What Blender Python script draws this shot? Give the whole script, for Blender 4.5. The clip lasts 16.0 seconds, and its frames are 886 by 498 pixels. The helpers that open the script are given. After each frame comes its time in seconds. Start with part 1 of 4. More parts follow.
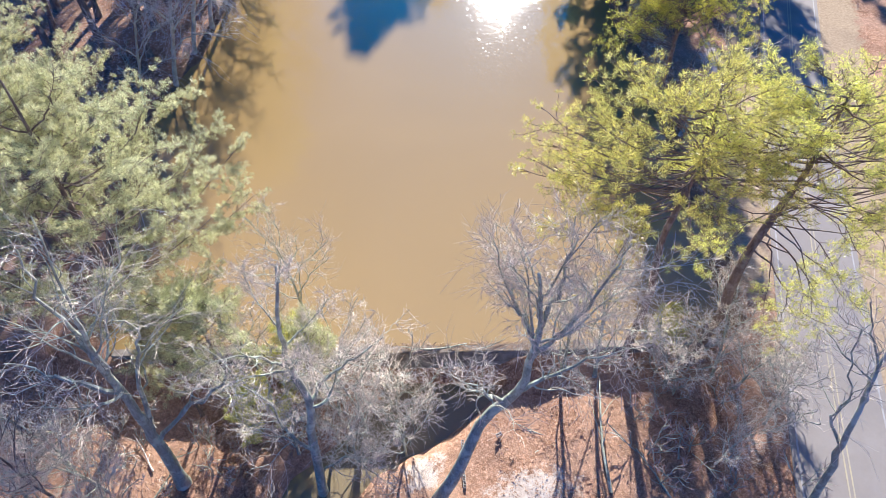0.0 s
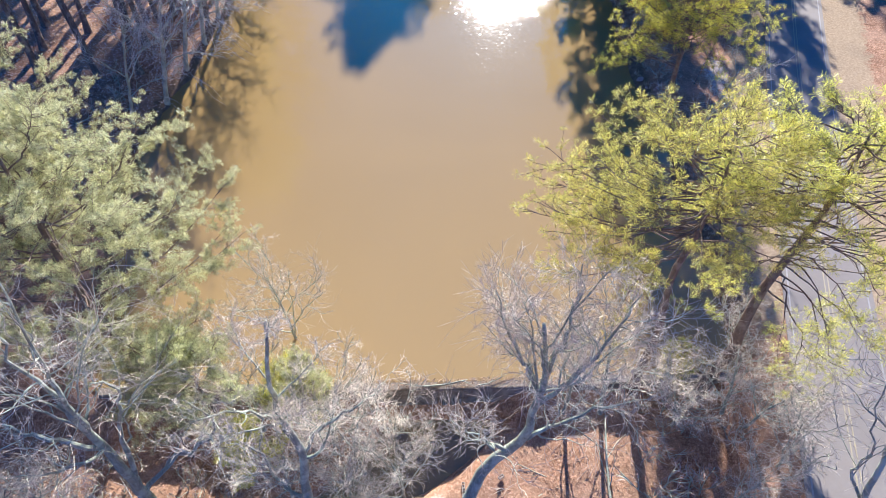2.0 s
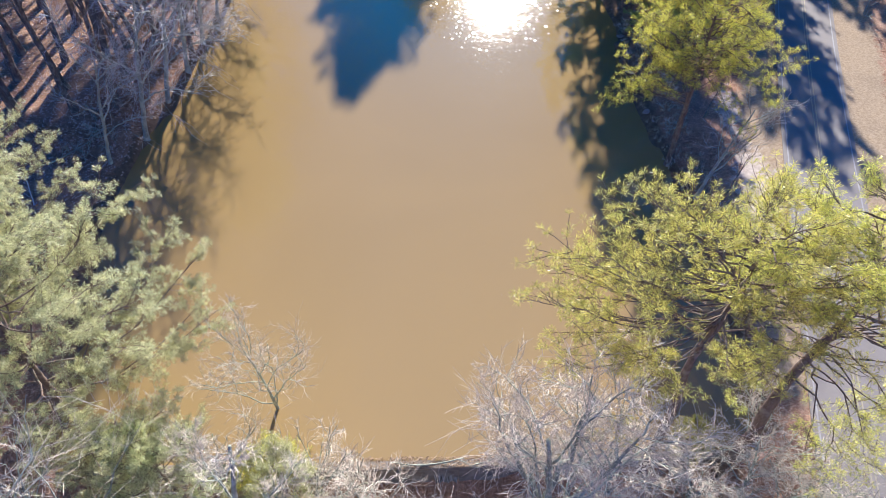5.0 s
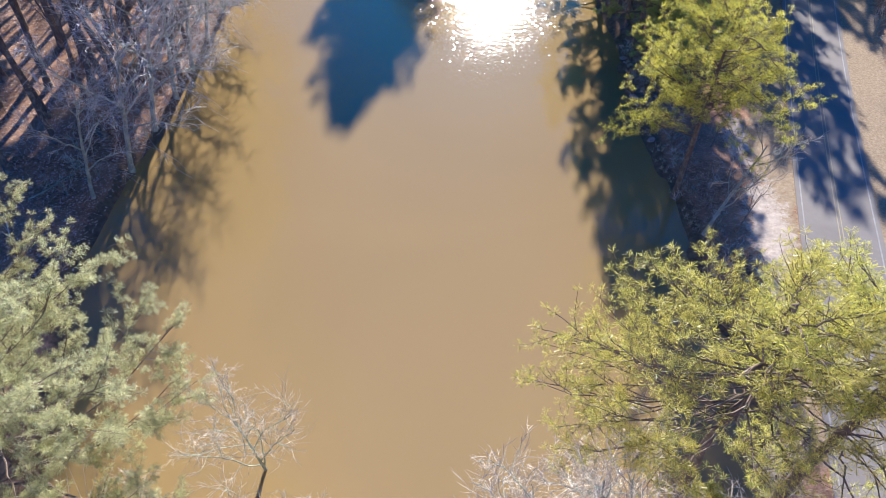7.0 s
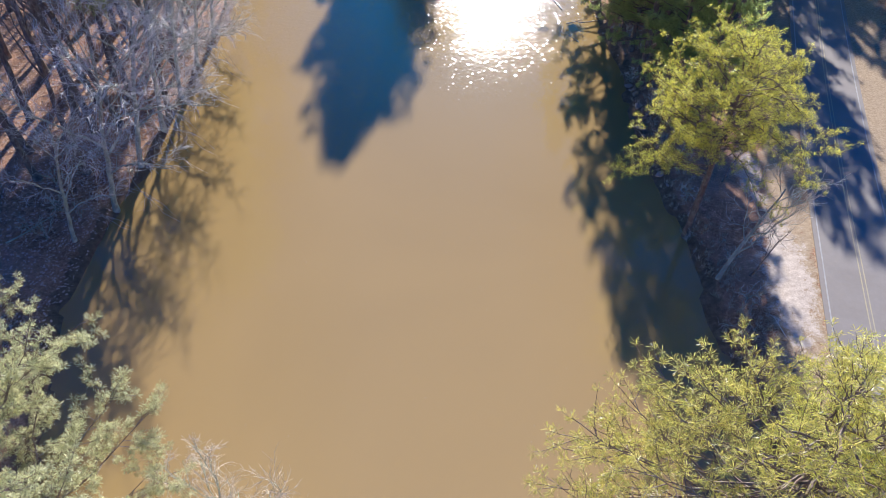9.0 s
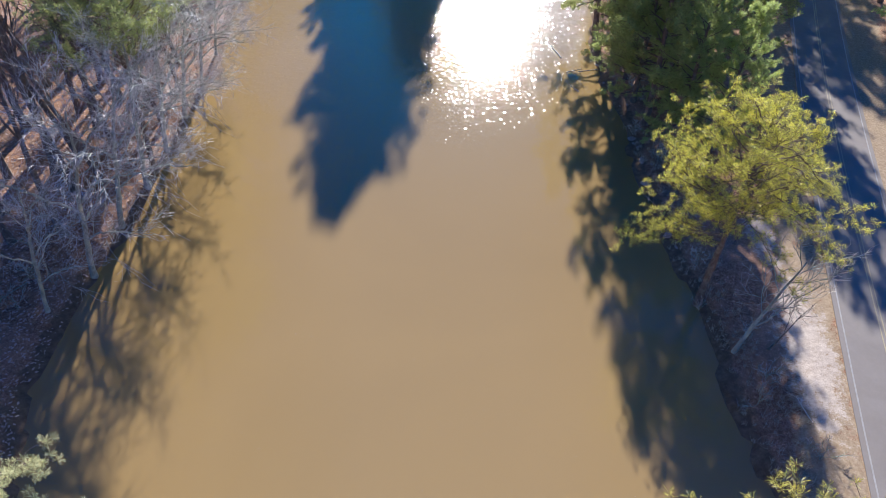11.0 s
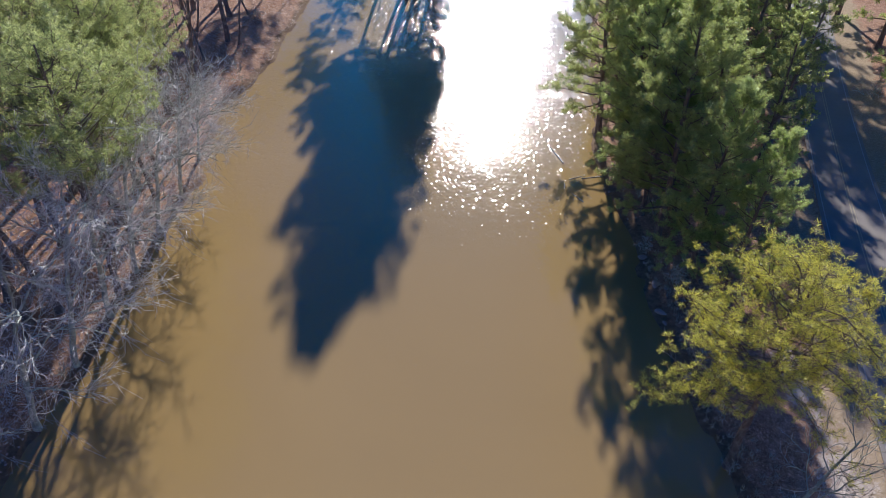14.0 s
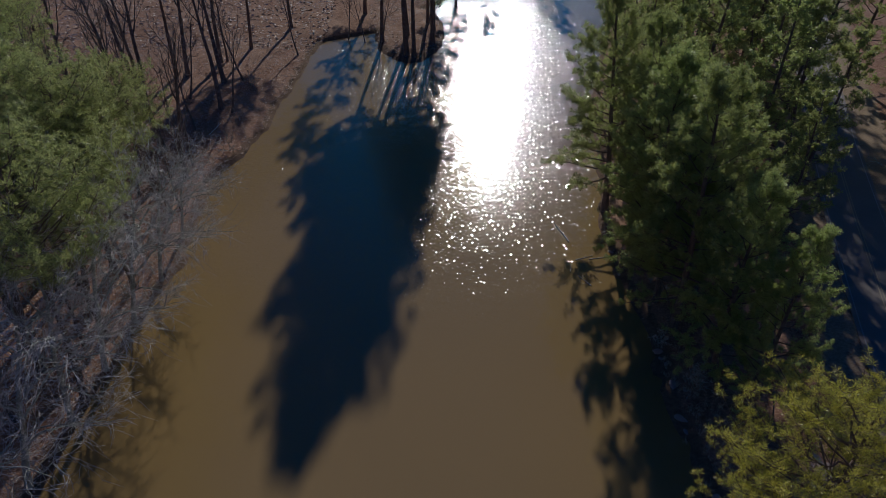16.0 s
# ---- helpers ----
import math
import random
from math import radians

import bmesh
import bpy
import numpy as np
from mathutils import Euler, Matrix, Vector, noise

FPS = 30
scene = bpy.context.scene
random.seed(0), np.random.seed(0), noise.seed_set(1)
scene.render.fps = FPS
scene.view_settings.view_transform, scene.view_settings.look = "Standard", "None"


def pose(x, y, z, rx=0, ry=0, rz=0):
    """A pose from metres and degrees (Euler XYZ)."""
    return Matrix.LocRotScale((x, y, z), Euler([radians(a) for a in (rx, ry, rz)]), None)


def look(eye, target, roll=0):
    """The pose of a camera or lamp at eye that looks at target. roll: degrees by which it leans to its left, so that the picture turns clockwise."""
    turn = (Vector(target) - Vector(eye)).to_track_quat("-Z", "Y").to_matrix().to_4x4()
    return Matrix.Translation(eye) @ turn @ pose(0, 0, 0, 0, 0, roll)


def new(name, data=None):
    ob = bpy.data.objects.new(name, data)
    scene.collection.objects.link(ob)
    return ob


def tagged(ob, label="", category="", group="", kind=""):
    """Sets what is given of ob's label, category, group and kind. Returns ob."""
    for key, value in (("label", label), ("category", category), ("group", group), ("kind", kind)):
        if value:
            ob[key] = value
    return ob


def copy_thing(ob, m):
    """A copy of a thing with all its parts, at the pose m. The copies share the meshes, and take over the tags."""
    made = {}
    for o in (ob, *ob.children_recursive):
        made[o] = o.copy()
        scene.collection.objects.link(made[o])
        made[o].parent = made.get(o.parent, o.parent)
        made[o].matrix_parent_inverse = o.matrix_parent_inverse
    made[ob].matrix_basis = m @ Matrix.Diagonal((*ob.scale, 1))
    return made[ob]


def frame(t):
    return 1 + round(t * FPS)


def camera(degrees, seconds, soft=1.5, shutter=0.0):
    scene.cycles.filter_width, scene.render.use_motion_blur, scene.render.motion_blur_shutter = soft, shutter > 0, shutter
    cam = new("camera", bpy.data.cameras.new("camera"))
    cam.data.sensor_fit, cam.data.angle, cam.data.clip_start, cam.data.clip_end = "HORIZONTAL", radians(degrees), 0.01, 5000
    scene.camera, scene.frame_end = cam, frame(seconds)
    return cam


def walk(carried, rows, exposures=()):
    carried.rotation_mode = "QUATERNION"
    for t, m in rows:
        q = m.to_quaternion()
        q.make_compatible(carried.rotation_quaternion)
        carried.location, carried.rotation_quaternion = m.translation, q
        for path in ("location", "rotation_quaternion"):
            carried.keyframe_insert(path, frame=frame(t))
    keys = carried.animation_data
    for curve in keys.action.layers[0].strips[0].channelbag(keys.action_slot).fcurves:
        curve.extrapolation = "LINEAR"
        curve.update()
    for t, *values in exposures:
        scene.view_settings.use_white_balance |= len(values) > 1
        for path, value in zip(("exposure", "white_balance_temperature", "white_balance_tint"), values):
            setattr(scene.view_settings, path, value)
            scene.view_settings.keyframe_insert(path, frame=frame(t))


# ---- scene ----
cam = camera(68.4, 16.0, soft=0.5)
PATH = [
    (0, (0.084, -0.769, 41.163), (0.107, 0.573, 39.68), -0.3),
    (0.5, (0.104, -0.144, 41.198), (0.127, 1.201, 39.718), -0.3),
    (1, (0.135, 0.509, 41.242), (0.157, 1.856, 39.764), -0.4),
    (1.5, (0.131, 1.26, 41.311), (0.155, 2.606, 39.832), -0.4),
    (2, (0.131, 2.181, 41.412), (0.158, 3.523, 39.929), -0.4),
    (2.5, (0.216, 3.208, 41.447), (0.243, 4.546, 39.961), -0.4),
    (3, (0.305, 4.115, 41.486), (0.334, 5.452, 39.999), -0.3),
    (3.5, (0.433, 5.039, 41.536), (0.463, 6.377, 40.049), -0.3),
    (6, (0.752, 10.087, 41.805), (0.782, 11.428, 40.322), -0.5),
    (6.5, (0.831, 11.139, 41.89), (0.863, 12.481, 40.407), -0.5),
    (7, (0.892, 12.185, 41.983), (0.925, 13.528, 40.501), -0.5),
    (7.5, (0.876, 13.217, 42.018), (0.912, 14.563, 40.539), -0.5),
    (8, (0.829, 14.273, 41.998), (0.866, 15.624, 40.523), -0.5),
    (8.5, (0.845, 15.408, 42.05), (0.882, 16.759, 40.577), -0.6),
    (8.7, (0.86, 15.892, 42.055), (0.898, 17.245, 40.582), -0.6),
    (10.8, (0.764, 20.876, 42.122), (0.822, 22.284, 40.702), -0.2),
    (11, (0.779, 21.387, 42.123), (0.838, 22.802, 40.71), -0.2),
    (11.5, (0.897, 22.755, 42.144), (0.959, 24.19, 40.752), -0.1),
    (12, (1.072, 24.175, 42.257), (1.136, 25.631, 40.889), -0.0),
    (12.5, (1.187, 25.585, 42.367), (1.252, 27.064, 41.023), -0.1),
    (13, (1.37, 27.04, 42.424), (1.435, 28.543, 41.106), -0.1),
    (13.5, (1.588, 28.577, 42.495), (1.652, 30.101, 41.202), -0.2),
    (14, (1.832, 30.145, 42.523), (1.895, 31.69, 41.255), -0.2),
    (14.5, (2.122, 31.648, 42.616), (2.183, 33.217, 41.376), -0.3),
    (15, (2.338, 33.261, 42.757), (2.399, 34.851, 41.544), -0.4),
    (15.5, (2.48, 34.943, 42.869), (2.539, 36.552, 41.683), -0.5),
    (16, (2.614, 36.668, 42.943), (2.673, 38.298, 41.785), -0.5),
]
EXPOSURES = [(0, 1.26), (6.0, 1.03), (11.0, 0.80), (13.0, 0.57), (14.5, -0.02), (16.0, -1.42)]
walk(cam, [(t, look(eye, target, roll)) for t, eye, target, roll in PATH], EXPOSURES)

# ---- world, sun ----
SUN_EL, SUN_AZ = radians(24.5), radians(6.2)      # azimuth from +y towards +x
world = bpy.data.worlds.new("sky")
scene.world = world
world.use_nodes = True
wn = world.node_tree.nodes
wn.clear()
sky = wn.new("ShaderNodeTexSky")
sky.sky_type = "NISHITA"
sky.sun_disc = False
sky.sun_elevation, sky.sun_rotation = SUN_EL, SUN_AZ
sky.ozone_density, sky.dust_density, sky.air_density = 3.0, 1.0, 1.0
sat = wn.new("ShaderNodeHueSaturation")
sat.inputs["Saturation"].default_value = 1.2
tint = wn.new("ShaderNodeMix")
tint.data_type, tint.blend_type = "RGBA", "MULTIPLY"
tint.inputs[0].default_value = 1.0
tint.inputs[7].default_value = (0.04, 0.68, 1.75, 1)
bg = wn.new("ShaderNodeBackground")
bg.inputs["Strength"].default_value = 0.045
wout = wn.new("ShaderNodeOutputWorld")
world.node_tree.links.new(sky.outputs[0], sat.inputs["Color"])
world.node_tree.links.new(sat.outputs[0], tint.inputs[6])
world.node_tree.links.new(tint.outputs[2], bg.inputs["Color"])
world.node_tree.links.new(bg.outputs[0], wout.inputs[0])

sun_data = bpy.data.lights.new("sun", "SUN")
sun_data.energy, sun_data.angle, sun_data.color = 5.0, radians(0.8), (1.0, 0.97, 0.93)
sun = new("sun", sun_data)
SUN_DIR = Vector((math.sin(SUN_AZ) * math.cos(SUN_EL), math.cos(SUN_AZ) * math.cos(SUN_EL), math.sin(SUN_EL)))
sun.matrix_world = look(SUN_DIR * 200, (0, 0, 0))


# ---- materials ----
def nodes_of(name):
    m = bpy.data.materials.new(name)
    m.use_nodes = True
    nt = m.node_tree
    nt.nodes.clear()
    out = nt.nodes.new("ShaderNodeOutputMaterial")
    return m, nt, out


def link(nt, a, b):
    nt.links.new(a, b)


def tex_noise(nt, scale, detail=4.0, rough=0.55, vec=None, distort=0.0):
    n = nt.nodes.new("ShaderNodeTexNoise")
    n.inputs["Scale"].default_value, n.inputs["Detail"].default_value = scale, detail
    n.inputs["Roughness"].default_value, n.inputs["Distortion"].default_value = rough, distort
    if vec is not None:
        link(nt, vec, n.inputs["Vector"])
    return n.outputs["Fac"]


def ramp(nt, fac, stops):
    r = nt.nodes.new("ShaderNodeValToRGB")
    els = r.color_ramp.elements
    while len(els) < len(stops):
        els.new(0.5)
    for e, (p, c) in zip(els, stops):
        e.position, e.color = p, (*c, 1) if len(c) == 3 else c
    link(nt, fac, r.inputs[0])
    return r.outputs["Color"]


def mix(nt, fac, a, b, mode="MIX"):
    n = nt.nodes.new("ShaderNodeMix")
    n.data_type, n.blend_type = "RGBA", mode
    for sock, v in ((n.inputs[0], fac), (n.inputs[6], a), (n.inputs[7], b)):
        if isinstance(v, (int, float)):
            sock.default_value = v
        elif isinstance(v, tuple):
            sock.default_value = (*v, 1)
        else:
            link(nt, v, sock)
    return n.outputs[2]


def calc(nt, op, a, b=0.0, clamp=False):
    n = nt.nodes.new("ShaderNodeMath")
    n.operation, n.use_clamp = op, clamp
    for sock, v in ((n.inputs[0], a), (n.inputs[1], b)):
        if isinstance(v, (int, float)):
            sock.default_value = v
        else:
            link(nt, v, sock)
    return n.outputs[0]


def bump(nt, height, strength, dist):
    b = nt.nodes.new("ShaderNodeBump")
    b.inputs["Strength"].default_value, b.inputs["Distance"].default_value = strength, dist
    link(nt, height, b.inputs["Height"])
    return b.outputs["Normal"]


def principled(nt, out, color, rough, normal=None, spec=0.3):
    p = nt.nodes.new("ShaderNodeBsdfPrincipled")
    for sock, v in ((p.inputs["Base Color"], color), (p.inputs["Roughness"], rough)):
        if isinstance(v, tuple):
            sock.default_value = (*v, 1)
        elif isinstance(v, (int, float)):
            sock.default_value = v
        else:
            link(nt, v, sock)
    p.inputs["Specular IOR Level"].default_value = spec
    if normal is not None:
        link(nt, normal, p.inputs["Normal"])
    link(nt, p.outputs[0], out.inputs[0])
    return p


def world_pos(nt):
    return nt.nodes.new("ShaderNodeNewGeometry").outputs["Position"]


def mat_water(name, color, deep, wave=1.0):
    m, nt, out = nodes_of(name)
    pos = world_pos(nt)
    sep = nt.nodes.new("ShaderNodeSeparateXYZ")
    link(nt, pos, sep.inputs[0])
    big = tex_noise(nt, 0.045, 3, 0.5, pos, 0.6)
    col = ramp(nt, big, [(0.35, color), (0.65, deep)])
    shallow = nt.nodes.new("ShaderNodeMapRange")
    shallow.inputs[1].default_value, shallow.inputs[2].default_value = 6.0, 22.0
    link(nt, calc(nt, "ADD", calc(nt, "ABSOLUTE", calc(nt, "SUBTRACT", sep.outputs[0], 1.5)), calc(nt, "MULTIPLY", calc(nt, "SUBTRACT", big, 0.5), 8.0)), shallow.inputs[0])
    col = mix(nt, calc(nt, "MULTIPLY", shallow.outputs[0], 0.75), col, (0.36, 0.235, 0.09))
    # the breeze reaches the open water only: calm by the dam, rippled further up
    open_water = nt.nodes.new("ShaderNodeMapRange")
    open_water.inputs[1].default_value, open_water.inputs[2].default_value = 75.0, 112.0
    open_water.inputs[3].default_value, open_water.inputs[4].default_value = 0.12, 1.0
    link(nt, sep.outputs[1], open_water.inputs[0])
    mp = nt.nodes.new("ShaderNodeMapping")
    mp.inputs["Scale"].default_value = (1.35, 1.9, 1.0)
    link(nt, pos, mp.inputs["Vector"])
    ripples = tex_noise(nt, 1.35, 2, 0.5, mp.outputs[0], 0.3)
    chop = tex_noise(nt, 0.4, 2, 0.5, mp.outputs[0], 0.2)
    gusts = tex_noise(nt, 0.16, 3, 0.6, pos, 0.5)
    gust = ramp(nt, gusts, [(0.3, (0.55, 0.55, 0.55)), (0.7, (1, 1, 1))])
    crests = ramp(nt, tex_noise(nt, 1.1, 2, 0.5, mp.outputs[0], 0.5), [(0.56, (0, 0, 0)), (0.80, (1, 1, 1))])
    h = calc(nt, "ADD", calc(nt, "MULTIPLY", ripples, 0.03), calc(nt, "MULTIPLY", chop, 0.075))
    h = calc(nt, "ADD", h, calc(nt, "MULTIPLY", crests, 0.03))
    h = calc(nt, "MULTIPLY", calc(nt, "MULTIPLY", h, open_water.outputs[0]), gust)
    nrm = bump(nt, h, wave, 1.0)
    # small wind facets: most lie nearly flat, a few tilt steeply and flash in the sun
    fm = nt.nodes.new("ShaderNodeMapping")
    fm.inputs["Scale"].default_value = (6.5, 5.0, 1.0)
    link(nt, pos, fm.inputs["Vector"])
    facet = nt.nodes.new("ShaderNodeTexVoronoi")
    facet.inputs["Scale"].default_value, facet.inputs["Randomness"].default_value = 1.0, 1.0
    link(nt, fm.outputs[0], facet.inputs["Vector"])
    fs = nt.nodes.new("ShaderNodeSeparateColor")
    link(nt, facet.outputs["Color"], fs.inputs[0])
    size = calc(nt, "MULTIPLY", calc(nt, "POWER", fs.outputs[2], 3.0), calc(nt, "MULTIPLY", open_water.outputs[0], 0.56 * wave))
    tilt = nt.nodes.new("ShaderNodeCombineXYZ")
    for k in (0, 1):
        link(nt, calc(nt, "MULTIPLY", calc(nt, "SUBTRACT", fs.outputs[k], 0.5), size), tilt.inputs[k])
    both_n = nt.nodes.new("ShaderNodeVectorMath")
    both_n.operation = "ADD"
    link(nt, nrm, both_n.inputs[0])
    link(nt, tilt.outputs[0], both_n.inputs[1])
    unit = nt.nodes.new("ShaderNodeVectorMath")
    unit.operation = "NORMALIZE"
    link(nt, both_n.outputs[0], unit.inputs[0])
    nrm = unit.outputs[0]
    body = nt.nodes.new("ShaderNodeBsdfDiffuse")
    link(nt, col, body.inputs["Color"])
    skin = nt.nodes.new("ShaderNodeBsdfGlossy")
    skin.inputs["Color"].default_value = (1, 1, 1, 1)
    link(nt, calc(nt, "ADD", calc(nt, "MULTIPLY", open_water.outputs[0], 0.05), 0.04), skin.inputs["Roughness"])
    link(nt, nrm, skin.inputs["Normal"])
    fres = nt.nodes.new("ShaderNodeFresnel")
    fres.inputs["IOR"].default_value = 1.46
    both = nt.nodes.new("ShaderNodeMixShader")
    link(nt, fres.outputs[0], both.inputs[0])
    link(nt, body.outputs[0], both.inputs[1])
    link(nt, skin.outputs[0], both.inputs[2])
    link(nt, both.outputs[0], out.inputs[0])
    return m


def mat_ground():
    m, nt, out = nodes_of("leaf_litter")
    pos = world_pos(nt)
    broad = tex_noise(nt, 0.12, 4, 0.6, pos, 0.4)
    mid = tex_noise(nt, 1.1, 5, 0.65, pos)
    fine = tex_noise(nt, 9.0, 3, 0.7, pos)
    warp = nt.nodes.new("ShaderNodeTexNoise")
    warp.inputs["Scale"].default_value, warp.inputs["Detail"].default_value = 3.0, 3.0
    link(nt, pos, warp.inputs["Vector"])
    shift = nt.nodes.new("ShaderNodeVectorMath")
    shift.operation = "MULTIPLY_ADD"
    link(nt, warp.outputs["Color"], shift.inputs[0])
    shift.inputs[1].default_value = (0.5, 0.5, 0.5)
    link(nt, pos, shift.inputs[2])
    leaf = nt.nodes.new("ShaderNodeTexVoronoi")
    leaf.inputs["Scale"].default_value = 13.0
    leaf.inputs["Randomness"].default_value = 1.0
    link(nt, shift.outputs[0], leaf.inputs["Vector"])
    litter = ramp(nt, leaf.outputs["Color"], [(0.1, (0.17, 0.085, 0.05)), (0.5, (0.38, 0.22, 0.14)), (0.9, (0.58, 0.42, 0.31))])
    clump = ramp(nt, tex_noise(nt, 4.5, 4, 0.75, pos), [(0.35, (0.5, 0.45, 0.43)), (0.65, (1.45, 1.42, 1.4))])
    litter = mix(nt, 1.0, litter, clump, "MULTIPLY")
    drifts = ramp(nt, tex_noise(nt, 1.7, 3, 0.8, pos, 0.8), [(0.42, (0.7, 0.66, 0.64)), (0.60, (1.3, 1.28, 1.27))])
    litter = mix(nt, 1.0, litter, drifts, "MULTIPLY")
    soil = ramp(nt, mid, [(0.3, (0.13, 0.065, 0.035)), (0.7, (0.40, 0.25, 0.17))])
    col = mix(nt, calc(nt, "MULTIPLY", fine, 1.1, True), soil, litter)
    col = mix(nt, ramp(nt, broad, [(0.42, (0, 0, 0)), (0.62, (1, 1, 1))]), col, mix(nt, 0.4, col, (0.46, 0.31, 0.22)))
    col = mix(nt, 1.0, col, (1.22, 1.19, 1.2), "MULTIPLY")
    def cover(name, colour, under):
        at = nt.nodes.new("ShaderNodeAttribute")
        at.attribute_name = name
        edge = calc(nt, "ADD", at.outputs["Fac"], calc(nt, "MULTIPLY", calc(nt, "SUBTRACT", calc(nt, "ADD", calc(nt, "MULTIPLY", mid, 0.65), calc(nt, "MULTIPLY", fine, 0.35)), 0.5), 2.2))
        return mix(nt, ramp(nt, edge, [(0.42, (0, 0, 0)), (0.62, (1, 1, 1))]), under, colour)

    sand = ramp(nt, tex_noise(nt, 2.5, 5, 0.7, pos), [(0.3, (0.46, 0.36, 0.29)), (0.7, (0.74, 0.64, 0.55))])
    verge = ramp(nt, tex_noise(nt, 4.0, 5, 0.75, pos), [(0.3, (0.30, 0.21, 0.13)), (0.7, (0.56, 0.43, 0.30))])
    mud = ramp(nt, tex_noise(nt, 2.0, 4, 0.7, pos), [(0.3, (0.15, 0.095, 0.06)), (0.7, (0.30, 0.20, 0.135))])
    col = cover("verge", verge, col)
    col = cover("mud", mud, col)
    col = cover("sand", sand, col)
    h = calc(nt, "ADD", calc(nt, "MULTIPLY", fine, 0.5), calc(nt, "MULTIPLY", leaf.outputs["Distance"], 0.5))
    principled(nt, out, col, 0.95, bump(nt, calc(nt, "ADD", h, calc(nt, "MULTIPLY", mid, 0.3)), 0.4, 0.07), 0.1)
    return m


def mat_patchy(name, c1, c2, c3, scale=0.5, rough=0.85, rel=0.05):
    m, nt, out = nodes_of(name)
    pos = world_pos(nt)
    a = tex_noise(nt, scale, 5, 0.65, pos, 0.5)
    b = tex_noise(nt, scale * 12, 4, 0.7, pos)
    col = mix(nt, ramp(nt, a, [(0.38, (0, 0, 0)), (0.62, (1, 1, 1))]), c1, c2)
    col = mix(nt, calc(nt, "MULTIPLY", b, 0.6), col, c3)
    principled(nt, out, col, rough, bump(nt, b, 0.5, rel), 0.25)
    return m


def mat_bark(name, dark, light, lichen, scale=5.0, rough=0.9, spec=0.15):
    m, nt, out = nodes_of(name)
    tc = nt.nodes.new("ShaderNodeTexCoord")
    mp = nt.nodes.new("ShaderNodeMapping")
    mp.inputs["Scale"].default_value = (1, 1, 0.25)
    link(nt, tc.outputs["Object"], mp.inputs["Vector"])
    f = tex_noise(nt, scale, 5, 0.7, mp.outputs[0], 0.5)
    patch = tex_noise(nt, 1.3, 3, 0.6, tc.outputs["Object"])
    col = ramp(nt, f, [(0.3, dark), (0.7, light)])
    col = mix(nt, ramp(nt, patch, [(0.5, (0, 0, 0)), (0.62, (1, 1, 1))]), col, lichen)
    principled(nt, out, col, rough, bump(nt, f, 0.7, 0.05), spec)
    return m


def mat_needles(name, c1, c2, glow, share=0.45):
    m, nt, out = nodes_of(name)
    geo = nt.nodes.new("ShaderNodeNewGeometry")
    info = nt.nodes.new("ShaderNodeObjectInfo")
    clump = tex_noise(nt, 1.9, 3, 0.7, geo.outputs["Position"])
    f = calc(nt, "ADD", calc(nt, "MULTIPLY", geo.outputs["Random Per Island"], 0.34), calc(nt, "MULTIPLY", clump, 0.66))
    col = ramp(nt, f, [(0.38, c1), (0.58, c2)])
    hue = nt.nodes.new("ShaderNodeHueSaturation")
    link(nt, calc(nt, "ADD", calc(nt, "MULTIPLY", info.outputs["Random"], 0.03), 0.485), hue.inputs["Hue"])
    link(nt, calc(nt, "ADD", calc(nt, "MULTIPLY", info.outputs["Random"], 0.3), 0.85), hue.inputs["Value"])
    link(nt, col, hue.inputs["Color"])
    p = nt.nodes.new("ShaderNodeBsdfPrincipled")
    link(nt, hue.outputs[0], p.inputs["Base Color"])
    p.inputs["Roughness"].default_value = 0.38
    p.inputs["Specular IOR Level"].default_value = 0.9
    tr = nt.nodes.new("ShaderNodeBsdfTranslucent")
    link(nt, mix(nt, 0.4, hue.outputs[0], glow), tr.inputs["Color"])
    ms = nt.nodes.new("ShaderNodeMixShader")
    ms.inputs[0].default_value = share
    link(nt, p.outputs[0], ms.inputs[1])
    link(nt, tr.outputs[0], ms.inputs[2])
    link(nt, ms.outputs[0], out.inputs[0])
    return m


WATER = mat_water("muddy_water", (0.38, 0.26, 0.124), (0.355, 0.244, 0.119))
CREEK = mat_water("creek_water", (0.27, 0.22, 0.14), (0.22, 0.18, 0.12), 0.3)
GROUND = mat_ground()
CONCRETE = mat_patchy("weathered_concrete", (0.34, 0.29, 0.24), (0.15, 0.115, 0.085), (0.40, 0.35, 0.30), 1.1, 0.85, 0.03)
BLOCKWORK = mat_patchy("grey_blockwork", (0.46, 0.42, 0.38), (0.34, 0.31, 0.28), (0.55, 0.51, 0.47), 2.0, 0.85, 0.02)
ASPHALT = mat_patchy("old_asphalt", (0.30, 0.262, 0.235), (0.34, 0.30, 0.275), (0.25, 0.222, 0.205), 0.25, 0.75, 0.01)
YELLOW = mat_patchy("yellow_paint", (0.54, 0.45, 0.26), (0.44, 0.38, 0.28), (0.38, 0.34, 0.28), 1.5, 0.6, 0.005)
WHITE = mat_patchy("white_paint", (0.50, 0.48, 0.46), (0.38, 0.36, 0.35), (0.36, 0.34, 0.33), 1.5, 0.6, 0.005)
BARK_PINE = mat_bark("pine_bark", (0.12, 0.085, 0.07), (0.30, 0.22, 0.18), (0.30, 0.25, 0.21), 6.0)
BARK_GREY = mat_bark("grey_bark", (0.22, 0.23, 0.18), (0.46, 0.49, 0.39), (0.56, 0.62, 0.50), 7.0, 0.6, 0.4)
BARK_PALE = mat_bark("pale_bark", (0.25, 0.255, 0.215), (0.48, 0.50, 0.42), (0.54, 0.58, 0.49), 6.0, 0.6, 0.4)
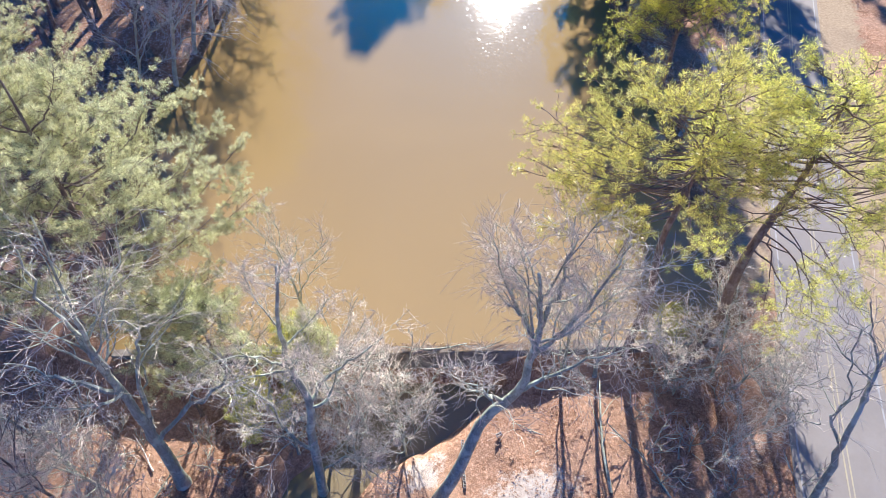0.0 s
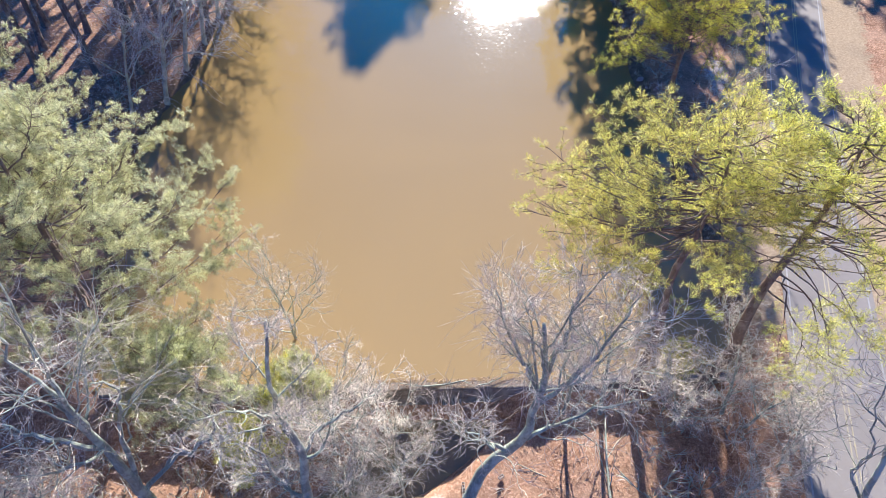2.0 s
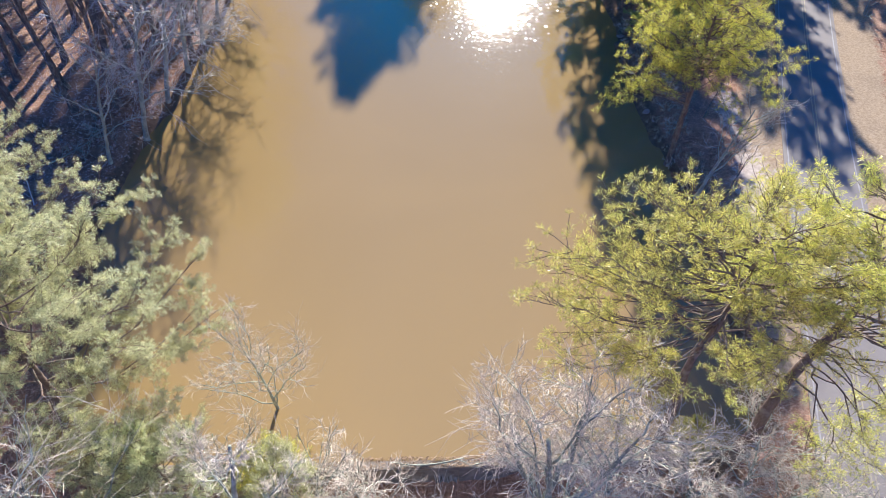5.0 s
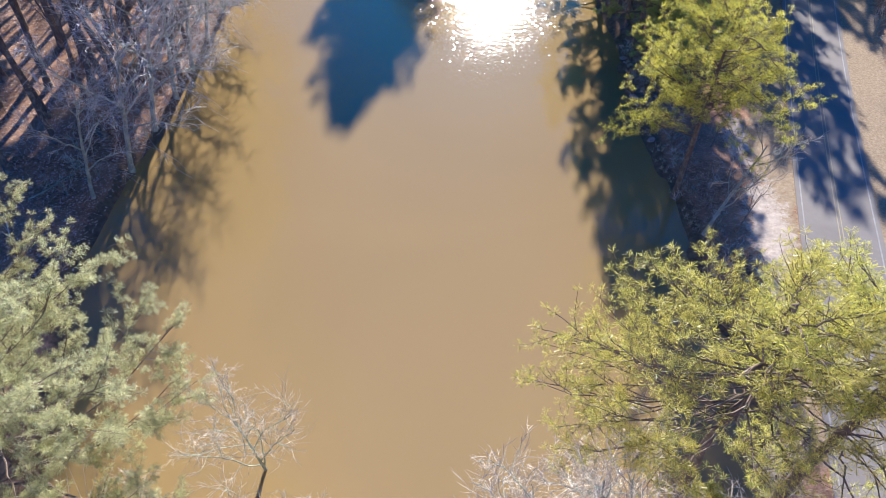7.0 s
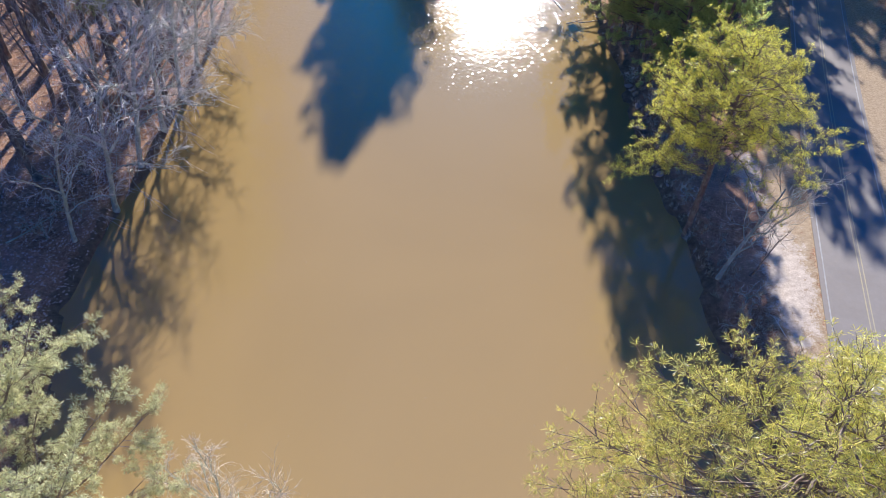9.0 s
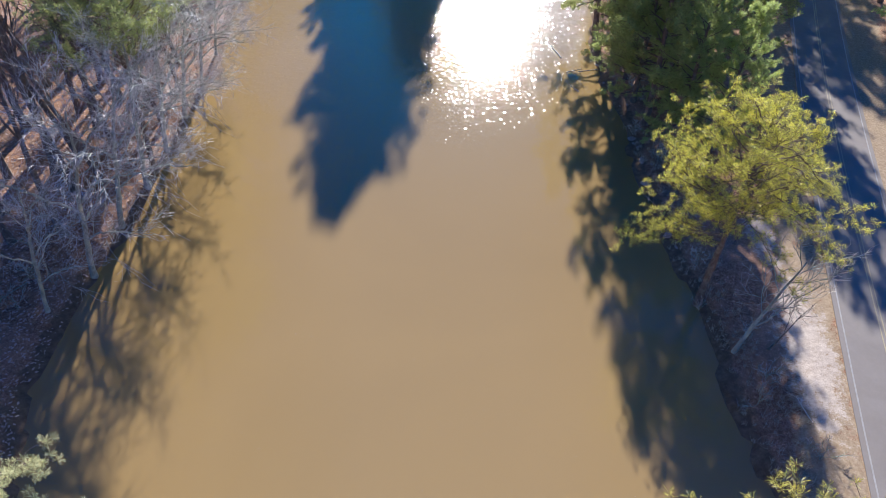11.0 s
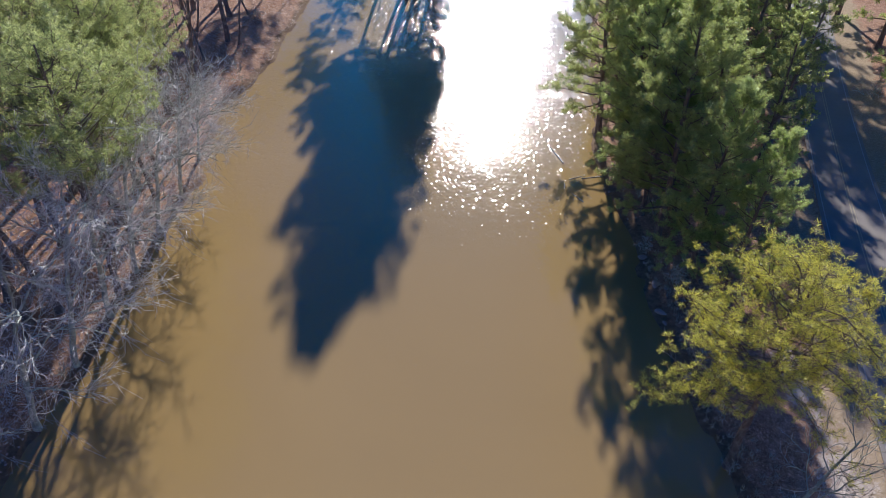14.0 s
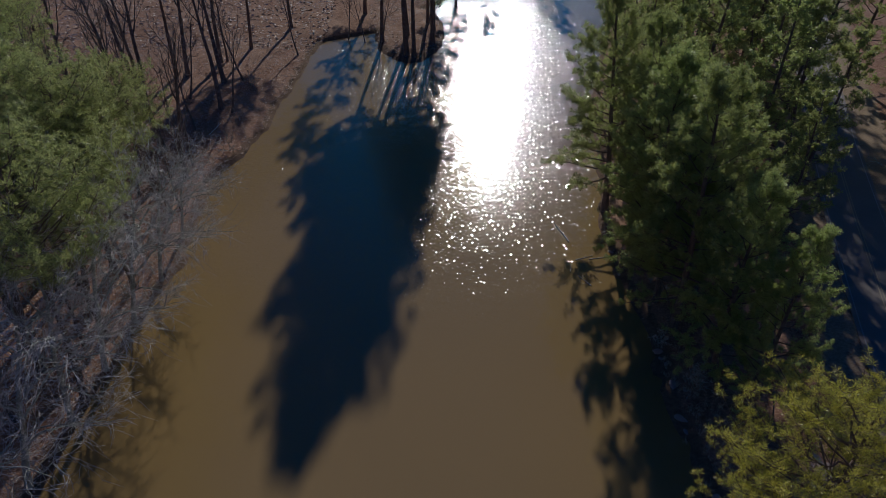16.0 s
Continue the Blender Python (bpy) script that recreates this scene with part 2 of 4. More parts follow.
BARK_DARK = mat_bark("dark_grey_bark", (0.11, 0.085, 0.075), (0.28, 0.23, 0.21), (0.34, 0.31, 0.28), 6.0, 0.8, 0.2)
# pale twig colours are raised to stand for the sun's glints on twigs
TWIG = mat_bark("twig_bark", (0.56, 0.47, 0.39), (0.80, 0.70, 0.60), (0.72, 0.63, 0.54), 3.0, 0.5, 0.45)
TWIG_WHITE = mat_bark("sunlit_twig_bark", (0.64, 0.52, 0.41), (0.90, 0.79, 0.65), (0.82, 0.72, 0.59), 3.0, 0.45, 0.5)
TWIG_GREY = mat_bark("grey_twig_bark", (0.60, 0.56, 0.53), (0.90, 0.86, 0.82), (0.82, 0.78, 0.75), 3.0, 0.5, 0.5)
TWIG_RED = mat_bark("brush_bark", (0.30, 0.20, 0.18), (0.58, 0.45, 0.41), (0.48, 0.37, 0.33), 3.0, 0.5, 0.4)
TWIG_DARK = mat_bark("dark_twig_bark", (0.20, 0.16, 0.14), (0.42, 0.35, 0.31), (0.36, 0.31, 0.28), 3.0, 0.6, 0.3)
NEEDLES = mat_needles("pine_needles", (0.19, 0.24, 0.065), (0.92, 0.84, 0.22), (1.0, 0.93, 0.22), 0.50)
NEEDLES_GOLD = mat_needles("golden_pine_needles", (0.28, 0.33, 0.06), (1.0, 0.93, 0.17), (1.0, 0.95, 0.18), 0.46)
# darker needles: the shade inside the pine stand is mixed into this colour
NEEDLES_SHADED = mat_needles("shaded_pine_needles", (0.13, 0.20, 0.08), (0.46, 0.52, 0.20), (0.78, 0.83, 0.28), 0.6)
NEEDLES_PALE = mat_needles("pale_pine_needles", (0.15, 0.18, 0.08), (0.82, 0.80, 0.46), (0.95, 0.92, 0.52), 0.46)
NEEDLES_WOOD = mat_needles("green_pine_needles", (0.12, 0.19, 0.07), (0.50, 0.53, 0.22), (0.78, 0.82, 0.32), 0.58)


# ---- mesh helpers ----
def part(name, data, material, parent=None, label=""):
    """data: a bmesh or (vertices, faces); one mesh object under its parent."""
    me = bpy.data.meshes.new(name)
    if isinstance(data, tuple):
        verts, faces = data
        if isinstance(faces, np.ndarray):
            nv, nf, k = len(verts), len(faces), faces.shape[1]
            me.vertices.add(nv)
            me.vertices.foreach_set("co", np.asarray(verts, dtype=np.float32).ravel())
            me.loops.add(nf * k)
            me.loops.foreach_set("vertex_index", faces.astype(np.int32).ravel())
            me.polygons.add(nf)
            me.polygons.foreach_set("loop_start", np.arange(0, nf * k, k, dtype=np.int32))
            me.update(calc_edges=True)
        else:
            me.from_pydata(verts, [], faces)
            me.update()
    else:
        data.to_mesh(me)
        data.free()
    me.materials.append(material)
    ob = new(name, me)
    if parent is not None:
        ob.parent = parent
    if label:
        tagged(ob, label)
    return ob


def smooth(ob):
    ob.data.polygons.foreach_set("use_smooth", np.ones(len(ob.data.polygons), dtype=bool))
    return ob


def tube(acc, pts, radii, k):
    """Adds a tapered tube along pts to acc = [vertices, faces]."""
    verts, faces = acc
    base = len(verts)
    n = len(pts)
    for i in range(n):
        d = (pts[min(i + 1, n - 1)] - pts[max(i - 1, 0)]).normalized()
        a = d.orthogonal().normalized() if i == 0 else (a - d * a.dot(d)).normalized()
        b = d.cross(a)
        for j in range(k):
            w = 2 * math.pi * j / k
            verts.append(tuple(pts[i] + (a * math.cos(w) + b * math.sin(w)) * radii[i]))
    for i in range(n - 1):
        for j in range(k):
            p, q = base + i * k + j, base + i * k + (j + 1) % k
            faces.append((p, q, q + k, p + k))
    if k > 4:
        faces.append(tuple(base + (n - 1) * k + j for j in range(k)))


# ---- the lie of the land ----
def road_x(y):
    y = np.asarray(y, dtype=float)
    return 25.7 + 0.30 * (y - 15) + 0.0007 * (y - 15) * (y - 60)


def road_z(y):
    return 1.0 + 0.5 * np.clip((np.asarray(y, dtype=float) - 20) / 30, 0, 1)


LEFT_Y = [20, 27, 40, 50, 57, 65, 78, 96, 104, 114, 130, 145, 160, 172, 178, 190, 215, 240]
LEFT_X = [-24, -24, -27, -28.7, -28.5, -27.2, -25.8, -24.4, -24.4, -25, -21, -19.5, -18.3, -17, -6, 3, 12, 30]
RIGHT_Y = [20, 27, 39, 57, 75, 90, 101, 108, 122, 138, 160, 180, 205, 240]
RIGHT_X = [22, 22, 23.4, 22.8, 23.2, 23.2, 23.8, 25, 28, 31, 38, 44, 50, 40]


def fbm(x, y, s):
    return (np.sin(x * s * 1.3 + 1.7) * np.cos(y * s * 1.1 - 0.6) + 0.5 * np.sin(x * s * 2.7 + y * s * 2.1 + 2.2)
            + 0.3 * np.sin(x * s * 5.3 - y * s * 4.7 + 0.4) + 0.2 * np.cos(x * s * 9.1 + y * s * 8.3))


def pond_depth_in(x, y):
    """Metres inside the pond's edge (negative outside), roughly."""
    wob = 0.45 * fbm(x, y, 0.21)
    d = np.minimum(x - np.interp(y, LEFT_Y, LEFT_X), np.interp(y, RIGHT_Y, RIGHT_X) - x) + wob
    spit = (np.sqrt(((x - 1) / 7.5) ** 2 + ((y - 179) / 20.5) ** 2) - 1) * 7.5
    d = np.minimum(d, spit + wob * 0.5)
    d = np.minimum(d, 232 - y + wob)
    return np.minimum(d, y - 26.6)


def land(x, y):
    x, y = np.asarray(x, dtype=float), np.asarray(y, dtype=float)
    d = pond_depth_in(x, y)
    out = np.maximum(-d, 0)
    bank = 0.12 + 0.95 * (1 - np.exp(-out / 2.2)) + 0.018 * np.minimum(out, 60) + 0.10 * fbm(x, y, 0.5)
    bed = -np.minimum(1.4, 0.25 + np.maximum(d, 0) * 0.45)
    h = np.where(d > 0, bed, bank)
    # the ground below the dam, with the creek cut into it
    rav = np.interp(x, [-60, -30, -23.5, -19, -14, 0, 5, 11, 19, 24, 40], [0.6, -1.5, -2.0, -2.3, -2.6, -2.4, -1.75, -1.3, -1.05, 0.2, 1.2]) + 0.14 * fbm(x, y, 0.7)
    cx = np.interp(y, [-20, 0, 12, 18, 21, 24, 26.6], [-14, -12.5, -10.8, -7.3, -3, 0.3, 0.8])
    half = np.interp(y, [12, 18, 22, 26], [2.8, 3.6, 5.0, 5.6])
    cutting = np.clip((half - np.abs(x - cx)) / 1.8, 0, 1)
    rav = rav - 1.9 * cutting * cutting * (3 - 2 * cutting)
    side = np.clip((26.6 - y) / 1.0, 0, 1)
    slope = np.clip((26.6 - y) / 4.5, 0, 1)
    inside = np.clip((np.minimum(x + 22.0, 21.5 - x)) / 1.5, 0, 1)
    drop = slope * (1 - inside) + side * inside
    low = np.where(y < 26.6, np.minimum(rav * drop + bank.clip(0.3) * (1 - drop), 1.3), h)
    h = np.where(y < 26.6, low, h)
    # the road's bed
    r = np.abs(x - road_x(y)) * 0.955
    w = np.clip((7.5 - r) / 3.5, 0, 1)
    w = np.where((y > -200) & (y < 400), w, 0)
    return h * (1 - w) + (road_z(y) - 0.05) * w


def steps(lo, hi, fine, far):
    mid = np.arange(lo, hi + fine, fine)
    grow, g, v = [], fine, 0.0
    while v < far:
        g *= 1.35
        v += g
        grow.append(v)
    grow = np.array(grow)
    return np.concatenate((lo - grow[::-1], mid, hi + grow))


gx, gy = steps(-75, 95, 1.0, 2200), steps(-18, 235, 1.0, 2200)
GX, GY = np.meshgrid(gx, gy)
GZ = land(GX, GY)
nx, ny = len(gx), len(gy)
idx = np.arange(nx * ny).reshape(ny, nx)
quads = np.stack((idx[:-1, :-1], idx[:-1, 1:], idx[1:, 1:], idx[1:, :-1]), -1).reshape(-1, 4)
ground = smooth(part("ground", (np.stack((GX, GY, GZ), -1).reshape(-1, 3), quads), GROUND))
def give(ob, name, values):
    ob.data.attributes.new(name, "FLOAT", "POINT").data.foreach_set("value", np.asarray(values, dtype=np.float32).ravel())


def blob(x, y, cx, cy, rx, ry, turn):
    u, v = (x - cx) * math.cos(turn) + (y - cy) * math.sin(turn), (y - cy) * math.cos(turn) - (x - cx) * math.sin(turn)
    return np.clip(1.0 - np.sqrt((u / rx) ** 2 + (v / ry) ** 2) * 0.9, 0, 1)


give(ground, "sand", np.maximum.reduce([blob(GX, GY, 30.0, 50.0, 3.0, 13, radians(-11)), blob(GX, GY, 31.5, 63, 2.0, 7, radians(-12)), blob(GX, GY, 6.2, 16.4, 4.6, 2.2, radians(4)),
                                        blob(GX, GY, -0.9, 18.0, 2.8, 1.8, radians(35))]))
off_road = np.abs(GX - road_x(GY)) * 0.955
give(ground, "verge", np.where((GY > -30) & (GY < 200), np.clip(1.5 - np.abs(off_road - 5.2) / 2.6, 0, 1) * np.where(GX > road_x(GY), 1.0, 0.75 * np.clip((GY - 26) / 6, 0, 1)), 0))
edge_of_pond = -pond_depth_in(GX, GY)
give(ground, "mud", np.where(GY > 27, np.clip(1.2 - np.abs(edge_of_pond) / 1.8, 0, 1), 0))
tagged(ground, "leaf-strewn reddish-brown woodland ground round the pond", "ground", kind="structure")


def sheet(name, x0, x1, y0, y1, z, material, n=1):
    xs, ys = np.linspace(x0, x1, n + 1), np.linspace(y0, y1, n + 1)
    v = [(float(x), float(y), z) for y in ys for x in xs]
    f = [(j * (n + 1) + i, j * (n + 1) + i + 1, (j + 1) * (n + 1) + i + 1, (j + 1) * (n + 1) + i) for j in range(n) for i in range(n)]
    return part(name, (v, f), material)


pond = tagged(sheet("water", -34, 72, 26.62, 238, 0.0, WATER), "muddy tan pond water with wind ripples", "water", kind="structure")
creek = tagged(sheet("creek_water", -26, 14, -20, 26.2, -3.35, CREEK), "shallow brown creek water below the dam", "water", kind="structure")


def strip(name, y0, y1, off0, off1, lift, material, parent=None, label="", step=2.0):
    ys = np.arange(y0, y1 + step, step)
    v, f = [], []
    for y in ys:
        slope = float(road_x(y + 0.5) - road_x(y - 0.5))
        n = Vector((1, -slope, 0)).normalized()
        c = Vector((float(road_x(y)), float(y), float(road_z(y))))
        for o in (off0, off1):
            v.append(tuple(c + n * o + Vector((0, 0, lift))))
    v += [(a, b, c - 0.02 if lift > 0.05 else c - 0.12) for a, b, c in v]
    n = len(ys)
    m = 2 * n
    for i in range(n - 1):
        a = 2 * i
        f += [(a, a + 1, a + 3, a + 2), (a + m, a, a + 2, a + 2 + m), (a + 1, a + 1 + m, a + 3 + m, a + 3)]
    return part(name, (v, f), material, parent, label)


road = tagged(strip("road", -60, 330, -3.35, 3.35, 0.04, ASPHALT), "worn grey two-lane asphalt road with painted lines", "road", kind="structure")
strip("edge_line", -60, 330, -2.98, -2.87, 0.052, WHITE, road, "worn white edge line")
strip("edge_line", -60, 330, 2.87, 2.98, 0.052, WHITE, road, "worn white edge line")
strip("centre_line", -60, 330, -0.19, -0.10, 0.052, YELLOW, road, "worn yellow centre line")
strip("centre_line", -60, 330, 0.10, 0.19, 0.052, YELLOW, road, "worn yellow centre line")


# ---- the dam ----
def box(bm, x0, x1, y0, y1, z0, z1, bev=0.03):
    r = bmesh.ops.create_cube(bm, size=1)
    vs = r["verts"]
    for v in vs:
        v.co = Vector((x0 + (v.co.x + 0.5) * (x1 - x0), y0 + (v.co.y + 0.5) * (y1 - y0), z0 + (v.co.z + 0.5) * (z1 - z0)))
    if bev:
        es = list({e for v in vs for e in v.link_edges})
        bmesh.ops.bevel(bm, geom=es, offset=bev, segments=2, affect="EDGES")


dam = tagged(new("dam"), "old concrete dam with debris on its crest", "dam", kind="structure")
for x0, x1, top in ((-24, -9, 0.30), (-8.98, -2, 0.05), (-1.98, 0.2, 0.01), (2.0, 12, 0.03), (12.02, 22.5, 0.24)):
    bm = bmesh.new()
    box(bm, x0, x1, 26.1, 26.75, -4.6, top, 0.05)
    part("dam_wall", bm, CONCRETE, dam)
bm = bmesh.new()
box(bm, 0.21, 1.99, 26.15, 26.75, -4.6, -0.06, 0.03)
part("spillway", bm, CONCRETE, dam, "wet dark spillway notch")


# water that spills through the notch
v, f = [], []
for i in range(15):
    t = i / 14
    for j in range(9):
        x = 0.35 + 1.5 * j / 8 + 0.05 * math.sin(j * 2.3 + i * 0.7)
        v.append((x, 26.75 - 0.75 * t ** 0.5 - 0.06 * math.sin(j * 1.9 + i), -0.03 - 3.3 * t ** 2))
for i in range(14):
    for j in range(8):
        a = i * 9 + j
        f.append((a, a + 1, a + 10, a + 9))
fm, fnt, fout = nodes_of("falling_water")
fstreak = fnt.nodes.new("ShaderNodeMapping")
fstreak.inputs["Scale"].default_value = (9, 1, 0.6)
link(fnt, world_pos(fnt), fstreak.inputs["Vector"])
fcol = ramp(fnt, tex_noise(fnt, 1.5, 4, 0.7, fstreak.outputs[0]), [(0.35, (0.12, 0.10, 0.07)), (0.65, (0.62, 0.60, 0.56))])
principled(fnt, fout, fcol, 0.15, None, 0.5)
spill = tagged(smooth(part("waterfall", (v, f), fm)), "thin white-streaked spill of water over the dam", "water", kind="structure")


def debris(name, n, seed, x0, x1, y0, y1, z, size, material, label):
    """Drifted leaves and bark chips, one joined object."""
    g = np.random.default_rng(seed)
    c = np.stack((x0 + (x1 - x0) * g.random(n) ** 1.0, g.uniform(y0, y1, n), z + g.uniform(0.0, 0.05, n)), 1)
    a = g.normal(size=(n, 3)) * (1, 1, 0.15)
    b = np.cross(a, g.normal(size=(n, 3)) * 0.3 + (0, 0, 1))
    a *= (size * g.uniform(0.4, 1.3, n) / np.linalg.norm(a, axis=1))[:, None]
    b *= (size * 0.55 / np.linalg.norm(b, axis=1))[:, None]
    vv = np.stack((c - a, c - b, c + a, c + b), 1).reshape(-1, 3)
    return tagged(part(name, (vv, np.arange(4 * n).reshape(-1, 4)), material), label, "leaf litter", kind="stuff")


LEAVES = mat_patchy("drifted_leaves", (0.42, 0.27, 0.17), (0.22, 0.13, 0.08), (0.55, 0.42, 0.30), 6.0)
debris("drifted_leaves", 1500, 21, -8.5, 11.5, 26.15, 26.95, 0.03, 0.09, LEAVES, "brown leaves drifted along the dam's crest")
debris("floating_leaves", 46, 23, -13, 15, 33, 80, 0.002, 0.05, WHITE, "pale leaves floating on the pond")
debris("drifted_leaves", 500, 22, 12, 22, 26.2, 27.4, 0.1, 0.09, LEAVES, "brown leaves drifted in the dam's corner")

# ---- trees ----
def bend(rng, d, amount):
    return (d + Vector((rng.gauss(0, amount), rng.gauss(0, amount), rng.gauss(0, amount)))).normalized()


def grow(rng, start, d, length, r0, r1, n, wander, lift):
    pts, p, d = [start], start.copy(), d.normalized()
    for _ in range(n):
        d = bend(rng, d, wander)
        d = (d + Vector((0, 0, lift))).normalized()
        p = p + d * (length / n)
        pts.append(p.copy())
    rad = [r0 + (r1 - r0) * (i / n) ** 0.9 for i in range(n + 1)]
    return pts, rad


def side_dir(rng, d, angle, around=None):
    a = d.orthogonal().normalized()
    a.rotate(Matrix.Rotation(rng.uniform(0, 2 * math.pi) if around is None else around, 3, d))
    return (d * math.cos(angle) + a * math.sin(angle)).normalized()


def along(pts, t):
    n = len(pts) - 1
    k = min(int(t * n), n - 1)
    return pts[k].lerp(pts[k + 1], t * n - k), (pts[k + 1] - pts[k]).normalized(), k


def curve_through(rng, way, n, jitter):
    """A crooked line of n pieces through a few way points (Catmull-Rom)."""
    w = [Vector(p) for p in way]
    w = [w[0] * 2 - w[1]] + w + [w[-1] * 2 - w[-2]]
    pts = []
    for i in range(n + 1):
        t = i / n * (len(w) - 3)
        k = min(int(t), len(w) - 4)
        t -= k
        a, b, c, d = w[k:k + 4]
        p = 0.5 * (2 * b + (c - a) * t + (2 * a - 5 * b + 4 * c - d) * t * t + (3 * b - a - 3 * c + d) * t ** 3)
        if 0 < i < n:
            p = p + Vector((rng.gauss(0, jitter), rng.gauss(0, jitter), rng.gauss(0, jitter)))
        pts.append(p)
    return pts


def bare_tree(seed, height, r, fork=0.35, lean=(0, 0), limbs=8, spread=0.75, bark=None, wild=0.09, counts=(8, 7, 5), name="bare_tree", fine_mat=None, reach=0.5, up=0.09, thick=1.4, crook=1.0, spine=None, boughs=()):
    """A leafless broadleaf tree or bush with its foot at the origin; spine and boughs may give the run of its trunk and main limbs."""
    rng = random.Random(seed)
    tree = new(name)
    d0 = Vector((lean[0], lean[1], 1)).normalized()
    if spine:
        pts = curve_through(rng, spine, 16, 0.06)
        rad = [r * (1 - 0.78 * i / 16) for i in range(17)]
    else:
        pts, rad = grow(rng, Vector((0, 0, -0.3)), d0, height * 0.8, r, r * 0.25, 12, wild * 0.4, 0.0)
    rad[0] *= 1.35
    acc = [[], []]
    tube(acc, pts, rad, 9)
    smooth(part("trunk", (acc[0], acc[1]), bark or BARK_GREY, tree))
    golden = rng.uniform(0, 6)
    for i in range(len(boughs) + limbs):
        if i < len(boughs):
            lp = curve_through(rng, boughs[i], 12, 0.10)
            ln = sum((b - a).length for a, b in zip(lp, lp[1:]))
            lr = r * (0.40 if ln > 6 else 0.32)
            lrad = [lr + (0.03 - lr) * (a / 12) ** 0.8 for a in range(13)]
            ln = max(ln, 7.0)
        else:
            t = fork + (0.99 - fork) * (i - len(boughs) + rng.uniform(0, 0.7)) / limbs
            p, d, k = along(pts, t)
            golden += 2.4 + rng.uniform(-0.5, 0.5)
            ld = side_dir(rng, d, spread * rng.uniform(0.7, 1.25), golden)
            ln = height * reach * (1 - 0.55 * (t - fork)) * rng.uniform(0.75, 1.2)
            lr = max(rad[k] * rng.uniform(0.4, 0.55), 0.02)
            lp, lrad = grow(rng, p, ld, ln, lr, 0.02, 10, wild * (0.5 + 0.7 * crook), up)
        wood, fine = [[], []], [[], []]
        tube(wood, lp, lrad, 6)
        for a in range(counts[0]):
            t2 = 0.18 + 0.82 * (a + rng.random()) / counts[0]
            p2, d2, k2 = along(lp, t2)
            d2 = side_dir(rng, d2, rng.uniform(0.35, 0.9) * (0.8 + 0.2 * crook))
            l2 = ln * (0.50 - 0.25 * t2) * rng.uniform(0.5, 1.4)
            bp, brad = grow(rng, p2, d2, l2, max(lrad[k2] * 0.45, 0.020 * thick), 0.011 * thick, 7, wild * 1.5 * crook, up * 0.8)
            tube(wood, bp, brad, 4)
            for b in range(counts[1]):
                t3 = 0.15 + 0.85 * (b + rng.random()) / counts[1]
                p3, d3, _ = along(bp, t3)
                d3 = side_dir(rng, d3, rng.uniform(0.35, 0.8) * (0.7 + 0.3 * crook))
                l3 = max(l2 * 0.5 * rng.uniform(0.5, 1.5), 0.4)
                tp, trad = grow(rng, p3, d3, l3, 0.012 * thick, 0.007 * thick, 4, wild * 1.7 * crook, up * 0.6)
                tube(fine, tp, trad, 3)
                for c in range(counts[2]):
                    p4, d4, _ = along(tp, 0.15 + 0.85 * (c + rng.random()) / counts[2])
                    d4 = side_dir(rng, d4, rng.uniform(0.3, 0.7) * (0.7 + 0.3 * crook))
                    l4 = l3 * rng.uniform(0.3, 0.65)
                    e4 = p4 + d4 * l4
                    tube(fine, [p4, e4], [0.009 * thick, 0.005 * thick], 3)
        limb = part("limb", (wood[0], wood[1]), bark or BARK_GREY, tree)
        tagged(part("twig_spray", (fine[0], fine[1]), fine_mat or TWIG, limb, "pale bare twigs"), kind="stuff")
    return tree


def tufts(rng, centres, axes, length, count, width=0.03):
    """Bunches of needles: vertices and triangles."""
    g = np.random.default_rng(rng.randrange(1 << 30))
    m = len(centres)
    c = np.repeat(np.array(centres), count, 0)
    a = np.repeat(np.array(axes), count, 0)
    d = g.normal(size=(m * count, 3))
    d /= np.linalg.norm(d, axis=1, keepdims=True)
    d = d - a * (d * a).sum(1, keepdims=True) * 0.55
    d = d / np.linalg.norm(d, axis=1, keepdims=True) + a * g.uniform(0.1, 0.9, size=(m * count, 1))
    d /= np.linalg.norm(d, axis=1, keepdims=True)
    s = np.cross(d, g.normal(size=(m * count, 3)))
    s /= np.linalg.norm(s, axis=1, keepdims=True) + 1e-9
    ln = length * g.uniform(0.7, 1.2, size=(m * count, 1))
    root = c + a * g.uniform(-0.16, 0.06, size=(m * count, 1))
    v = np.stack((root, root + d * ln - s * width * 0.5, root + d * ln * 0.93 + s * width * 0.5), 1).reshape(-1, 3)
    f = np.arange(m * count * 3).reshape(-1, 3)
    return v, f


